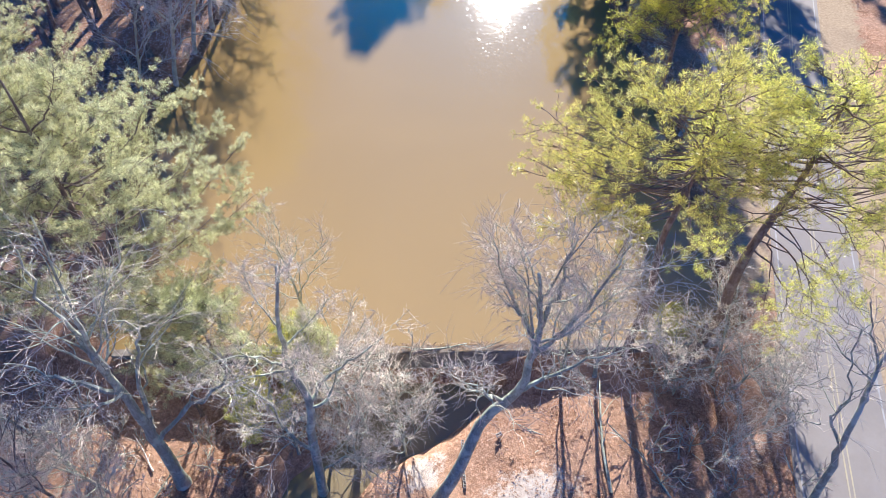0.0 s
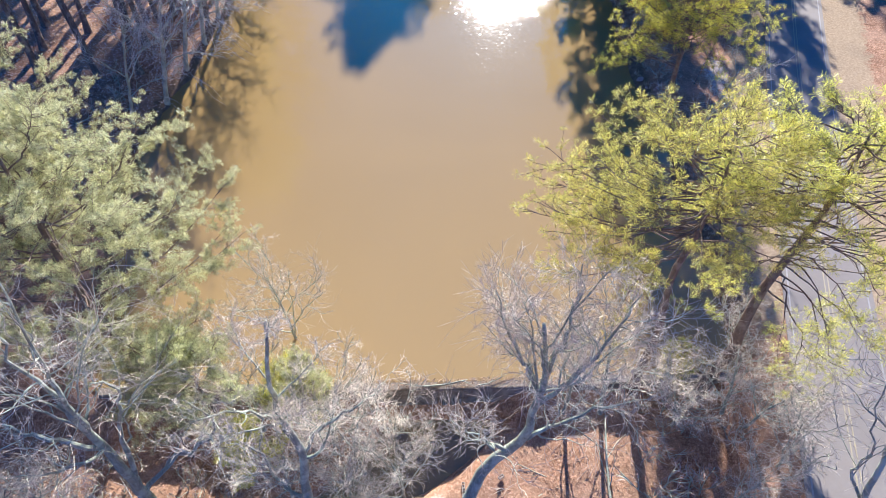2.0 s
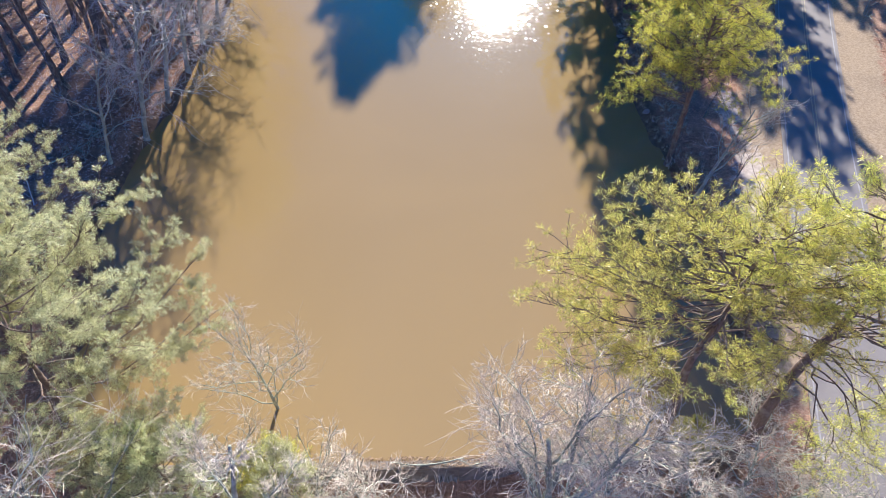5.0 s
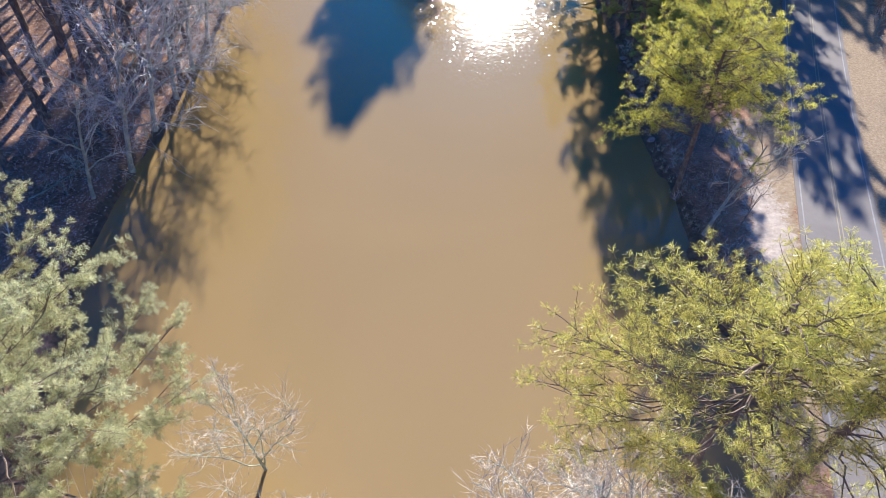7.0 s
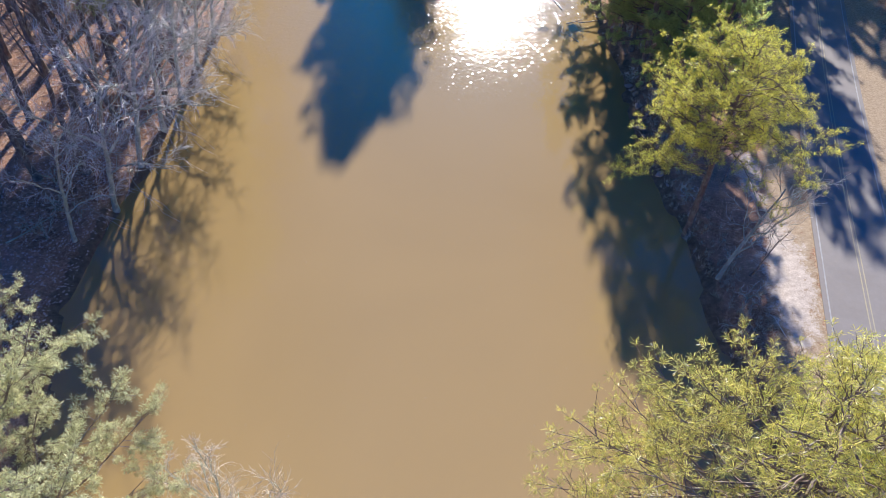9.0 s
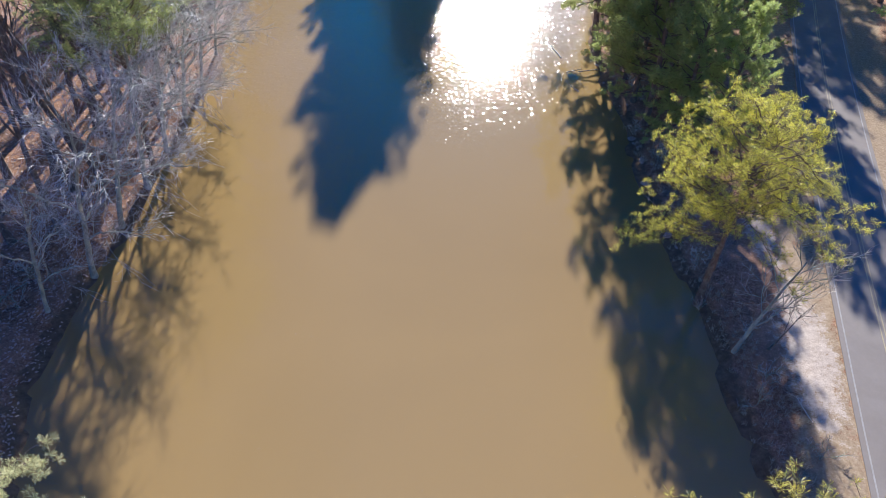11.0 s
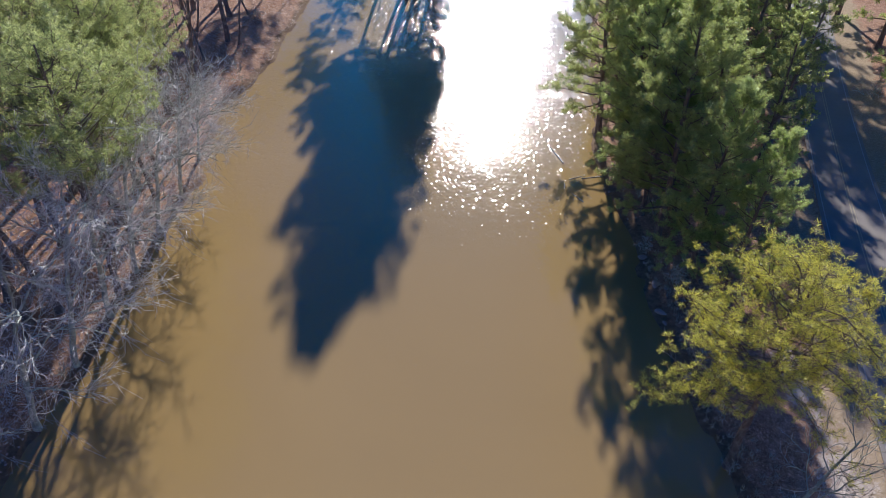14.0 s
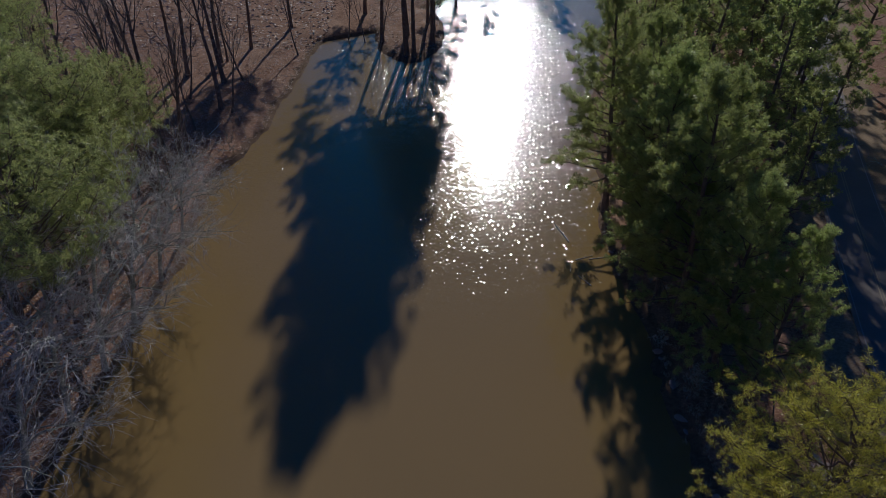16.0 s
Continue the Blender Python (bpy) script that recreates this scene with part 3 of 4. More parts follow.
def pine(seed, height, r, crown=0.42, reach=5.0, limbs=40, subs=10, shoots=5, needle=0.27, count=25, mat=None, lean=(0, 0), sway=0.025, top=0.65, width=0.028, full=0.0, stalks=True, dome=None, gap=None, spine=(), at=None, hang=(), fill=1.05, inner=0.34, name="pine_tree"):
    """A pine with its foot at the origin: bare lower trunk, layered limbs and needle bunches at the shoots' ends."""
    rng = random.Random(seed)
    tree = new(name)
    n = 14
    pts, rad = grow(rng, Vector((0, 0, -0.3)), Vector((lean[0], lean[1], 1)), height * 0.96, r, 0.05, n, sway, 0.01)
    if spine:
        pts = curve_through(rng, spine, n, 0.05)
    mid_x, mid_y = at or (pts[n].x * 0.8, pts[n].y * 0.8)
    rad[0] *= 1.25
    acc = [[], []]
    tube(acc, pts, rad, 10)
    smooth(part("trunk", (acc[0], acc[1]), BARK_PINE, tree))
    centres, axes, spray = [], [], [[], []]
    az = rng.uniform(0, 6)
    for i in range(limbs + len(hang)):
        u = min(0.999, (i + rng.uniform(0, 0.8)) / limbs)
        p, _, k = along(pts, crown + (0.995 - crown) * u)
        az += 2.4 + rng.uniform(-0.6, 0.6)
        rise = -0.05 + 0.95 * u + rng.uniform(-0.15, 0.15)
        d = Vector((math.cos(az), math.sin(az), rise)).normalized()
        shape = min(1.0, 0.55 + full + 1.1 * u) * (1 - top * u ** 2.6)
        ln = reach * shape * rng.uniform(0.7, 1.02)
        if gap and i < limbs and u < gap[2] and math.cos(az - radians(gap[0])) > math.cos(radians(gap[1])):
            continue                                           # a bare side: direction, half angle, share of the height
        wood = [[], []]
        if dome:
            # limbs that sweep up and out to a rounded crown: middle height, half width, half height, lowest angle
            mid, half, tall, low, squash = dome
            f = math.asin(math.sin(radians(low)) + (0.995 - math.sin(radians(low))) * u)
            k_end = rng.choice((rng.uniform(0.55, 0.85), rng.uniform(0.85, 1.0), rng.uniform(0.9, 1.0)))
            pad = fill * math.sqrt(half * (half + tall) * squash * (1 - math.sin(radians(low))) / limbs)
            end = Vector((math.cos(az) * half * math.cos(f), math.sin(az) * squash * half * math.cos(f), tall * math.sin(f))) * k_end + Vector((mid_x, mid_y, mid))
            if i >= limbs:
                end = Vector(hang[i - limbs])                  # single low limbs that droop outside the crown
            flat = math.hypot(end.x, end.y)
            p, _, k = along(pts, min(0.97, max(crown, (end.z - flat * rng.uniform(0.35, 0.6)) / height)))
            if i >= limbs:
                p, _, k = along(pts, min(0.9, (end.z + 1.5) / height))
            ln = (end - p).length
            belly = Vector((0, 0, (0.16 if i >= limbs else -0.10) * ln))
            side = Vector((rng.gauss(0, 0.05), rng.gauss(0, 0.05), 0)) * ln
            lp = [p.lerp(end, j / 8) + (belly + side) * math.sin(math.pi * j / 8) + Vector((rng.gauss(0, 0.08), rng.gauss(0, 0.08), rng.gauss(0, 0.06))) * (j > 0) for j in range(9)]
            lrad = [max(0.045, rad[k] * 0.20) * (1 - j / 8) + 0.014 for j in range(9)]
        else:
            lp, lrad = grow(rng, p, d, ln, max(0.035, rad[k] * 0.36), 0.018, 8, 0.09, 0.05)
        tube(wood, lp, lrad, 5)
        for a in range(subs + (subs // 2 if i >= limbs else 0)):
            t2 = 1.0 if a == subs - 1 else inner + (1 - inner) * (a + rng.random()) / subs
            p2, d2, _ = along(lp, t2)
            d2 = side_dir(rng, d2, 0.15 if t2 == 1.0 else rng.uniform(0.6, 1.2))
            d2.z = d2.z * 0.45 + 0.12
            d2.normalize()
            l2 = max(0.6, ln * rng.uniform(0.2, 0.42) * (1.3 - 0.7 * t2))
            if dome:
                d2.z *= 0.5
                d2.normalize()
                l2 = pad * (0.35 if t2 == 1.0 else rng.uniform(0.55, 1.15))
            sp, srad = grow(rng, p2, d2, l2, 0.024, 0.010, 3, 0.13, 0.10)
            tube(spray, sp, srad, 3)
            m = max(3, round(shoots * min(2.2, l2)))
            for b in range(m):
                q, ax, _ = along(sp, 1.0 if b == m - 1 else 0.2 + 0.8 * (b + rng.random()) / m)
                if b < m - 1:
                    ax = side_dir(rng, ax, rng.uniform(0.4, 1.0))
                ax = (ax + Vector((0, 0, 0.4))).normalized()
                l3 = rng.uniform(0.15, 0.5)
                e = q + ax * l3
                if stalks:
                    tube(spray, [q, e], [0.012, 0.008], 3)
                centres.append(tuple(e))
                axes.append(tuple(ax))
                if l3 > 0.3 and not dome:
                    centres.append(tuple(q.lerp(e, 0.45)))
                    axes.append(tuple(ax))
        part("limb", (wood[0], wood[1]), BARK_PINE, tree)
    tagged(part("shoot_spray", (spray[0], spray[1]), BARK_PINE, tree, "thin brown side shoots"), kind="stuff")
    tagged(part("crown", tufts(rng, centres, axes, needle, count, width), mat or NEEDLES, tree, "tufted long green needles"), kind="stuff")
    return tree


def put(tree, x, y, turn=0.0, size=1.0, dz=0.0):
    tree.matrix_basis = pose(x, y, float(land(x, y)) + dz, 0, 0, turn) @ Matrix.Diagonal((size, size, size, 1))
    return tree


def again(tree, x, y, turn, size=1.0, label="", group="", tilt=3.0):
    c = copy_thing(tree, pose(x, y, float(land(x, y)), tilt * math.sin(x * 7.1 + y), tilt * math.sin(y * 3.3), turn))
    c.scale = (size, size, size)
    if label:
        tagged(c, label)
    if group:
        tagged(c, group=group)
    return c


PINE_CAT = "pine tree"
r1 = put(pine(11, 24.2, 0.46, 0.50, 9.4, 88, 9, 3.2, count=23, width=0.026, needle=0.29, dome=(18.4, 9.0, 7.0, -20, 0.58), at=(2.2, 0.6), gap=(-125, 50, 0.50), fill=1.05, inner=0.58,
              spine=((0, 0, -0.3), (0.5, -0.2, 6), (0.2, -0.2, 12), (1.2, 0.1, 17), (1.8, 0.5, 20), (2.2, 1.0, 23.6)),
              hang=((5.6, -2.4, 11.6), (6.4, -1.2, 13.0), (3.4, -3.6, 11.0), (6.2, -2.4, 10.6), (3.6, -2.6, 10.0), (7.4, -2.0, 14.0), (1.0, -3.0, 10.2), (-2.6, -0.6, 12.4), (2.4, -3.4, 9.0), (4.8, -2.6, 9.6), (7.0, 0.4, 12.2), (-1.8, 1.6, 11.0))), 18.9, 25.6, 0)
tagged(r1, "tall pine with a bright yellow-green crown beside the dam", PINE_CAT)
r2 = put(pine(12, 23.8, 0.32, 0.48, 9.0, 76, 9, 3.2, count=23, width=0.026, needle=0.29, dome=(18.2, 8.6, 6.6, -34, 0.58), at=(-1.2, 0.2), gap=(-60, 50, 0.30), fill=1.05, inner=0.58,
              spine=((0, 0, -0.3), (0.2, 0.2, 7), (-0.3, 0.1, 13), (0.1, -0.1, 17), (0.5, 0.2, 19.5), (0.2, 0.5, 23.2)),
              hang=((-6.4, 0.6, 13.4), (-4.2, -2.4, 12.0), (2.6, 1.2, 10.5))), 14.2, 26.0, 0)
tagged(r2, "slimmer yellow-green pine leaning over the pond's edge", PINE_CAT)
l1 = put(pine(13, 24.0, 0.42, 0.18, 9.6, 42, 17, 5.4, mat=NEEDLES_PALE, count=38, needle=0.26, width=0.024, sway=0.02, dome=(14.2, 11.8, 9.0, -24, 0.80), fill=0.86), -22, 28, 0)
tagged(l1, "big pale green pine with long layered limbs over the water", PINE_CAT)
p2 = put(pine(14, 19.2, 0.33, 0.26, 6.2, 64, 11, 3.8, mat=NEEDLES_GOLD, inner=0.45, sway=0.012, lean=(0.0, 0.02), count=22, width=0.027, needle=0.27, dome=(13.4, 6.3, 6.6, -34, 0.90), at=(-1.0, 0.8), fill=0.95,
              hang=((-6.0, 2.0, 6.4), (-5.4, 1.4, 6.0), (2.6, -5.2, 15.6), (3.2, -4.6, 12.0), (3.4, -3.8, 14.0), (1.4, -5.0, 9.4), (4.0, -3.2, 10.6))), 23.6, 56.0, 0)
tagged(p2, "sunlit yellow-green pine on the bank by the road", PINE_CAT)
p4 = put(pine(15, 26.5, 0.40, 0.15, 6.0, 58, 8, 4, count=26, width=0.042, top=0.8, needle=0.34, mat=NEEDLES_SHADED, full=0.45, stalks=False), 25.8, 81.5, 0)
tagged(p4, "tall green pine between pond and road, shade mixed into its colour", PINE_CAT)
l2 = again(l1, -31.5, 36.5, 150, 1.0, "big pale green pine behind the dam's end")
lo = put(pine(16, 13.5, 0.18, 0.48, 3.8, 30, 9, 4, mat=NEEDLES_PALE, full=0.4, count=30, width=0.022), -14.5, 23.5, 0)
tagged(lo, "young pale green pine below the dam", PINE_CAT)
sm = put(pine(17, 7.5, 0.12, 0.12, 2.6, 28, 8, 5, full=0.4), -9.5, 25.4, 0)
tagged(sm, "small green pine by the dam", PINE_CAT)
again(lo, -9.3, 24.0, 120, 0.72, "young pale green pine by the dam")
again(lo, -17.2, 22.6, 250, 0.85, "young pale green pine beside the creek")
again(sm, 17.0, 27.0, 40, 0.55, "small bright green pine under bare branches")
again(sm, -12.5, 21.5, 200, 0.8, "small green pine beside the creek")
for x, y, turn, size in ((27.2, 75.5, 70, 0.80), (28.3, 70.6, 160, 0.68), (29.2, 86, 330, 0.86), (26.0, 91, 60, 0.95), (28.5, 97.5, 250, 0.85), (31.6, 99, 300, 0.78), (25.0, 104, 20, 1.05), (26.0, 97.5, 310, 0.95), (25.6, 86, 200, 0.8)):
    again(p4, x, y, turn, size, group="pines between pond and road")
far = put(pine(20, 28, 0.40, 0.15, 5.6, 34, 7, 3, count=10, width=0.13, needle=0.44, mat=NEEDLES_SHADED, full=0.45, top=0.85, stalks=False), 40, 119, 0)
tagged(far, "tall green pine between pond and road, shade mixed into its colour", PINE_CAT, "pines between pond and road")
# many of these stand out of view, added and sized to shade the road
for x, y, turn, size in ((33, 109, 110, 0.85), (29.5, 113, 200, 0.8), (31.5, 122, 40, 0.85), (34, 133, 130, 0.85), (42, 106, 130, 0.95), (36, 128, 60, 0.9), (44, 131, 170, 1.0), (42, 143, 10, 0.9), (50, 146, 90, 1.0), (48, 160, 240, 0.95), (57, 166, 330, 1.05),
                         (47, 117, 30, 0.9), (52, 128, 210, 0.85), (57, 140, 310, 0.95), (56, 124, 80, 0.8), (62, 138, 140, 0.95), (65, 151, 220, 1.0), (49.5, 110, 290, 0.8), (45, 99, 20, 0.80), (37, 97, 250, 0.68), (60, 129, 25, 0.95), (54, 135, 115, 0.9), (66, 143, 205, 1.0), (61, 150, 295, 1.0), (55, 153, 60, 0.95), (39.5, 91, 160, 0.68), (69, 163, 70, 1.0)):
    again(far, x, y, turn, size)
for x, y, turn, size in ((66, 108, 15, 0.9), (60, 92, 95, 0.8), (74, 126, 175, 1.0), (70, 98, 255, 0.9), (80, 112, 335, 1.0), (76, 142, 45, 1.0), (84, 130, 125, 1.0)):
    again(far, x, y, turn, size, "green pine on the far side of the road, shade mixed into its colour", "pines beyond the road")
left_pine = put(pine(18, 26, 0.34, 0.55, 6.0, 46, 11, 4.4, mat=NEEDLES_WOOD, count=16, width=0.05, needle=0.30, stalks=False, lean=(0.11, -0.02), dome=(18.2, 6.8, 7.4, -24, 1.0)), -26.8, 76.0, 0)
tagged(left_pine, "tall pine among bare trees on the wooded bank", PINE_CAT)
for x, y, turn, size in ((-27.5, 83.5, 200, 0.9), (-32, 90, 40, 0.95), (-27.6, 91, 300, 0.8), (-37.5, 86, 100, 1.0), (-29, 97, 160, 0.85), (-43, 92, 220, 1.1), (-36.5, 97, 330, 1.0), (-48, 87, 20, 1.05), (-52, 98, 80, 1.1), (-27.8, 105, 260, 0.8),
                         (-45, 112, 200, 1.05), (-52, 126, 300, 1.1), (-40, 150, 70, 1.1), (-30, 165, 10, 1.0), (-24, 178, 130, 1.05)):
    again(left_pine, x, y, turn, size, group="pines in the wood")
spit_pine = put(pine(19, 39.0, 0.5, 0.42, 9.8, 60, 8, 3.2, count=9, width=0.30, needle=0.6, mat=NEEDLES_SHADED, stalks=False, dome=(27.2, 7.1, 9.0, -40, 1.0)), 0.4, 161.5, 0, 1.085)
tagged(spit_pine, "very tall round-crowned pine on the far spit of land", PINE_CAT)
# extra narrow pine, crown out of view, added to draw out the shadow's tip
spire = put(pine(21, 41.2, 0.4, 0.60, 5.4, 44, 8, 3, count=9, width=0.34, needle=0.55, mat=NEEDLES_SHADED, full=0.5, top=0.9, stalks=False), 1.8, 160.6, 0, 1.085)
tagged(spire, "narrow pine added beside the tall spit pine to point its shadow", PINE_CAT)
for x, y, turn, size in ((5.6, 167.5, 200, 0.93), (-4.6, 170, 60, 0.87), (0.5, 172, 300, 0.97), (6.0, 176, 100, 0.92)):
    again(spit_pine, x, y, turn, size)
for x, y, turn, size in ((5, 181, 130, 1.0), (-9, 188, 200, 1.1), (12, 197, 260, 0.95), (24, 238, 330, 1.0), (40, 236, 10, 1.0)):
    again(far, x, y, turn, size, "tall pine on the far shore", "far pines")

BARE_CAT = "bare tree"
t1 = put(bare_tree(31, 22, 0.44, 0.62, (0.02, 0.0), 5, 0.8, thick=0.95, crook=2.0, counts=(8, 5, 3), fine_mat=TWIG_WHITE, reach=0.3,
                   spine=((0, 0, -0.3), (0.2, 0, 6), (0.4, -0.1, 10), (0.5, -0.3, 14.8), (0.4, -0.3, 18)),
                   boughs=(((0.5, -0.3, 14.6), (0.5, -0.4, 17.8), (0.2, -0.3, 21.3), (0.3, -0.1, 24.5)),
                           ((0.5, -0.3, 14.4), (1.1, -0.5, 18.3), (1.4, -0.5, 21.3), (1.8, -0.1, 25.8)),
                           ((0.2, 0.1, 7.3), (1.9, 0.1, 14.3), (3.1, -0.2, 17.8), (3.2, -1.1, 20.3)),
                           ((0.2, 0, 5.8), (2.0, 0.7, 8.3), (4.8, 0.5, 11.3), (6.5, 0.4, 13.8), (5.5, 0.3, 16.3)),
                           ((0.4, -0.2, 12.6), (-1.4, -0.6, 14.6), (-2.6, -0.4, 15.0), (-3.6, -0.8, 16.5)))), -17.4, 17.6, 0)
tagged(t1, "tall leafless tree with pale lichen-grey forked trunk", BARE_CAT)
t2 = put(bare_tree(32, 20, 0.34, 0.35, (0, 0), 6, 0.9, thick=1.05, crook=2.2, counts=(10, 8, 5), fine_mat=TWIG_WHITE, reach=0.28,
                   spine=((0, 0, -0.3), (0.2, 0.7, 7.4), (0.6, 1.2, 11.4), (0, 1.6, 14.4), (-0.1, 1.9, 17.4), (0.5, 2.6, 22.0)),
                   boughs=(((0.6, 1.2, 11.4), (1.7, 1.6, 13.4), (3.7, 1.7, 15.4), (5.3, 1.6, 17.4)),
                           ((0, 1.6, 14.4), (-1.1, 1.1, 16.4), (-2.4, 0.5, 17.4), (-3.4, -0.2, 17.9)),
                           ((0.1, 0.3, 3.2), (1.6, 0.8, 4.5), (2.9, 0.5, 5.0), (4.4, -0.6, 4.6)),
                           ((0.2, 0.6, 6.5), (-1.2, 0.8, 8.5), (-1.8, 1.4, 11.0), (-3.2, 1.6, 13.0)))), -8.0, 17.0, 0)
tagged(t2, "leafless grey tree standing in the creek's edge", BARE_CAT)
t3 = put(bare_tree(33, 22, 0.46, 0.66, (0, 0), 7, 0.55, thick=1.05, crook=2.1, counts=(11, 8, 5), fine_mat=TWIG_WHITE, reach=0.3, up=0.05,
                   spine=((0, 0, -0.3), (1.2, 0.6, 3.2), (2.9, 2.3, 6.7), (4.8, 2.8, 9.2), (5.4, 3.2, 12.2), (5.7, 3.6, 14.2), (5.3, 4.3, 18.2)),
                   boughs=(((4.8, 2.8, 9.2), (6.2, 2.8, 10.5), (8.3, 2.9, 12.2), (10.2, 2.5, 13.9)),
                           ((5.4, 3.2, 12.2), (7.0, 3.5, 14.7), (8.7, 3.9, 17.7), (9.6, 4.4, 20.2)),
                           ((5.5, 3.4, 13.0), (4.6, 4.2, 15.2), (3.7, 4.7, 17.2), (3.0, 5.3, 19.6)),
                           ((5.6, 3.6, 14.0), (6.4, 4.4, 16.4), (6.9, 5.0, 18.4), (7.0, 5.8, 20.8)),
                           ((4.0, 2.7, 8.2), (3.1, 2.5, 9.2), (2.5, 2.8, 9.6), (1.7, 2.6, 10.6)))), 0.0, 16.0, 0)
tagged(t3, "leaning leafless tree with a thick grey trunk below the dam", BARE_CAT)
t4 = put(bare_tree(34, 10.0, 0.14, 0.15, (0, 0.02), 12, 0.8, counts=(7, 6, 4), fine_mat=TWIG_WHITE, reach=0.6, thick=1.0, crook=1.7), -10.5, 30.8, 0)
t4.location.z = -0.9
tagged(t4, "small leafless tree with fine grey branches at the water's edge", BARE_CAT)
for x, y, turn, size in ((11.8, 24.6, 300, 1.25), (9.2, 24.8, 80, 1.1), (-5.0, 21.4, 60, 1.15), (-3.0, 23.2, 140, 0.9), (-7.2, 22.6, 250, 1.0), (-12.5, 24.6, 20, 1.1), (20.2, 24.0, 330, 0.95), (16.6, 23.4, 120, 0.8)):
    again(t4, x, y, turn, size, group="small bare trees along the dam")
for x, y, turn, size in ((-9.8, 19.6, 200, 0.85), (-5.6, 18.6, 310, 0.8), (-2.2, 19.6, 30, 0.85), (-22.2, 17.0, 100, 0.95), (-25.0, 18.6, 180, 1.0), (-20.6, 14.4, 260, 0.8), (-25.4, 15.2, 340, 0.95), (-28.0, 17.0, 70, 1.0), (22.0, 19.5, 40, 0.75), (18.6, 17.5, 230, 0.7), (21.2, 22.6, 150, 0.8)):
    again(t4, x, y, turn, size, "small leafless tree with fine pale twigs below the dam", "small bare trees along the dam")
br = put(bare_tree(38, 16, 0.24, 0.5, (0, 0), 4, 0.8, BARK_GREY, thick=1.0, crook=2.0, counts=(7, 6, 3), fine_mat=TWIG_WHITE, reach=0.3,
                   spine=((0, 0, -0.3), (-0.2, 0.8, 5), (-0.4, 1.6, 8.5), (0.3, 3.1, 11.5), (1.2, 4.2, 14.5)),
                   boughs=(((-0.3, 1.2, 6.5), (-1.2, 1.8, 8.5), (-1.0, 2.0, 10.0), (-1.8, 2.8, 12.5), (-1.9, 3.4, 14.5)),
                           ((-0.2, 2.0, 9.3), (0.0, 3.0, 11.5), (-0.8, 3.8, 13.5), (-1.2, 4.6, 15.0)))), 22.3, 13.5, 0)
tagged(br, "crooked grey leafless tree beside the road", BARE_CAT)
bk = put(bare_tree(39, 12, 0.20, 0.3, (0.22, 0.12), 8, 0.8, BARK_PALE, thick=1.2, crook=1.6, counts=(6, 5, 2), fine_mat=TWIG_WHITE, reach=0.45), 24.6, 50.6, 0)
tagged(bk, "pale grey leafless tree leaning towards the road", BARE_CAT)
lb = put(bare_tree(35, 17, 0.27, 0.55, (0, 0), 5, 0.8, BARK_PALE, 0.10, (10, 6, 3), fine_mat=TWIG_GREY, reach=0.34, up=0.02, thick=1.2, crook=1.4,
                   spine=((0, 0, -0.3), (1.2, 0.1, 4.5), (2.2, 0.0, 9.0), (3.4, 0.3, 13.0), (4.2, 0.2, 16.5)),
                   boughs=(((1.1, 0.1, 4.2), (3.4, -1.6, 6.4), (5.6, -2.6, 7.4), (8.2, -3.4, 7.6)),
                           ((1.5, 0.1, 6.0), (3.6, 1.8, 8.6), (6.0, 3.0, 10.0), (9.0, 3.4, 10.4)),
                           ((2.0, 0.0, 8.2), (4.4, -0.8, 10.8), (7.2, -1.2, 12.0), (10.2, -2.2, 12.2)),
                           ((2.6, 0.1, 10.6), (4.0, 2.4, 13.0), (5.8, 4.0, 14.4), (7.6, 5.6, 15.4)),
                           ((2.9, 0.2, 11.6), (4.8, -1.8, 14.2), (6.6, -3.6, 15.6), (7.8, -5.4, 16.6)),
                           ((1.8, 0.0, 7.2), (0.2, -1.8, 10.6), (-0.8, -3.0, 13.0), (-1.2, -4.0, 15.6)))), -28.2, 61.5, 0)
tagged(lb, "leafless tree with bright bare twigs leaning over the water", BARE_CAT, "bare trees on the wooded bank")
for x, y, turn, size in ((-27.5, 67.5, 14, 1.0), (-26.8, 73.5, 348, 1.0), (-26.4, 79.5, 12, 1.0), (-26.0, 86, 350, 0.95), (-25.4, 92.5, 8, 0.85), (-25.2, 100, 350, 0.7),
                         (-30.2, 57.0, 20, 0.7)):
    again(lb, x, y, turn, size)
tall = put(bare_tree(37, 24, 0.40, 0.58, (0.05, 0.0), 7, 0.6, BARK_DARK, 0.08, (4, 4, 2), reach=0.28, fine_mat=TWIG_DARK), -33, 72, 0)
tagged(tall, "tall dark straight leafless tree in the wood", BARE_CAT, "tall bare trees in the wood")
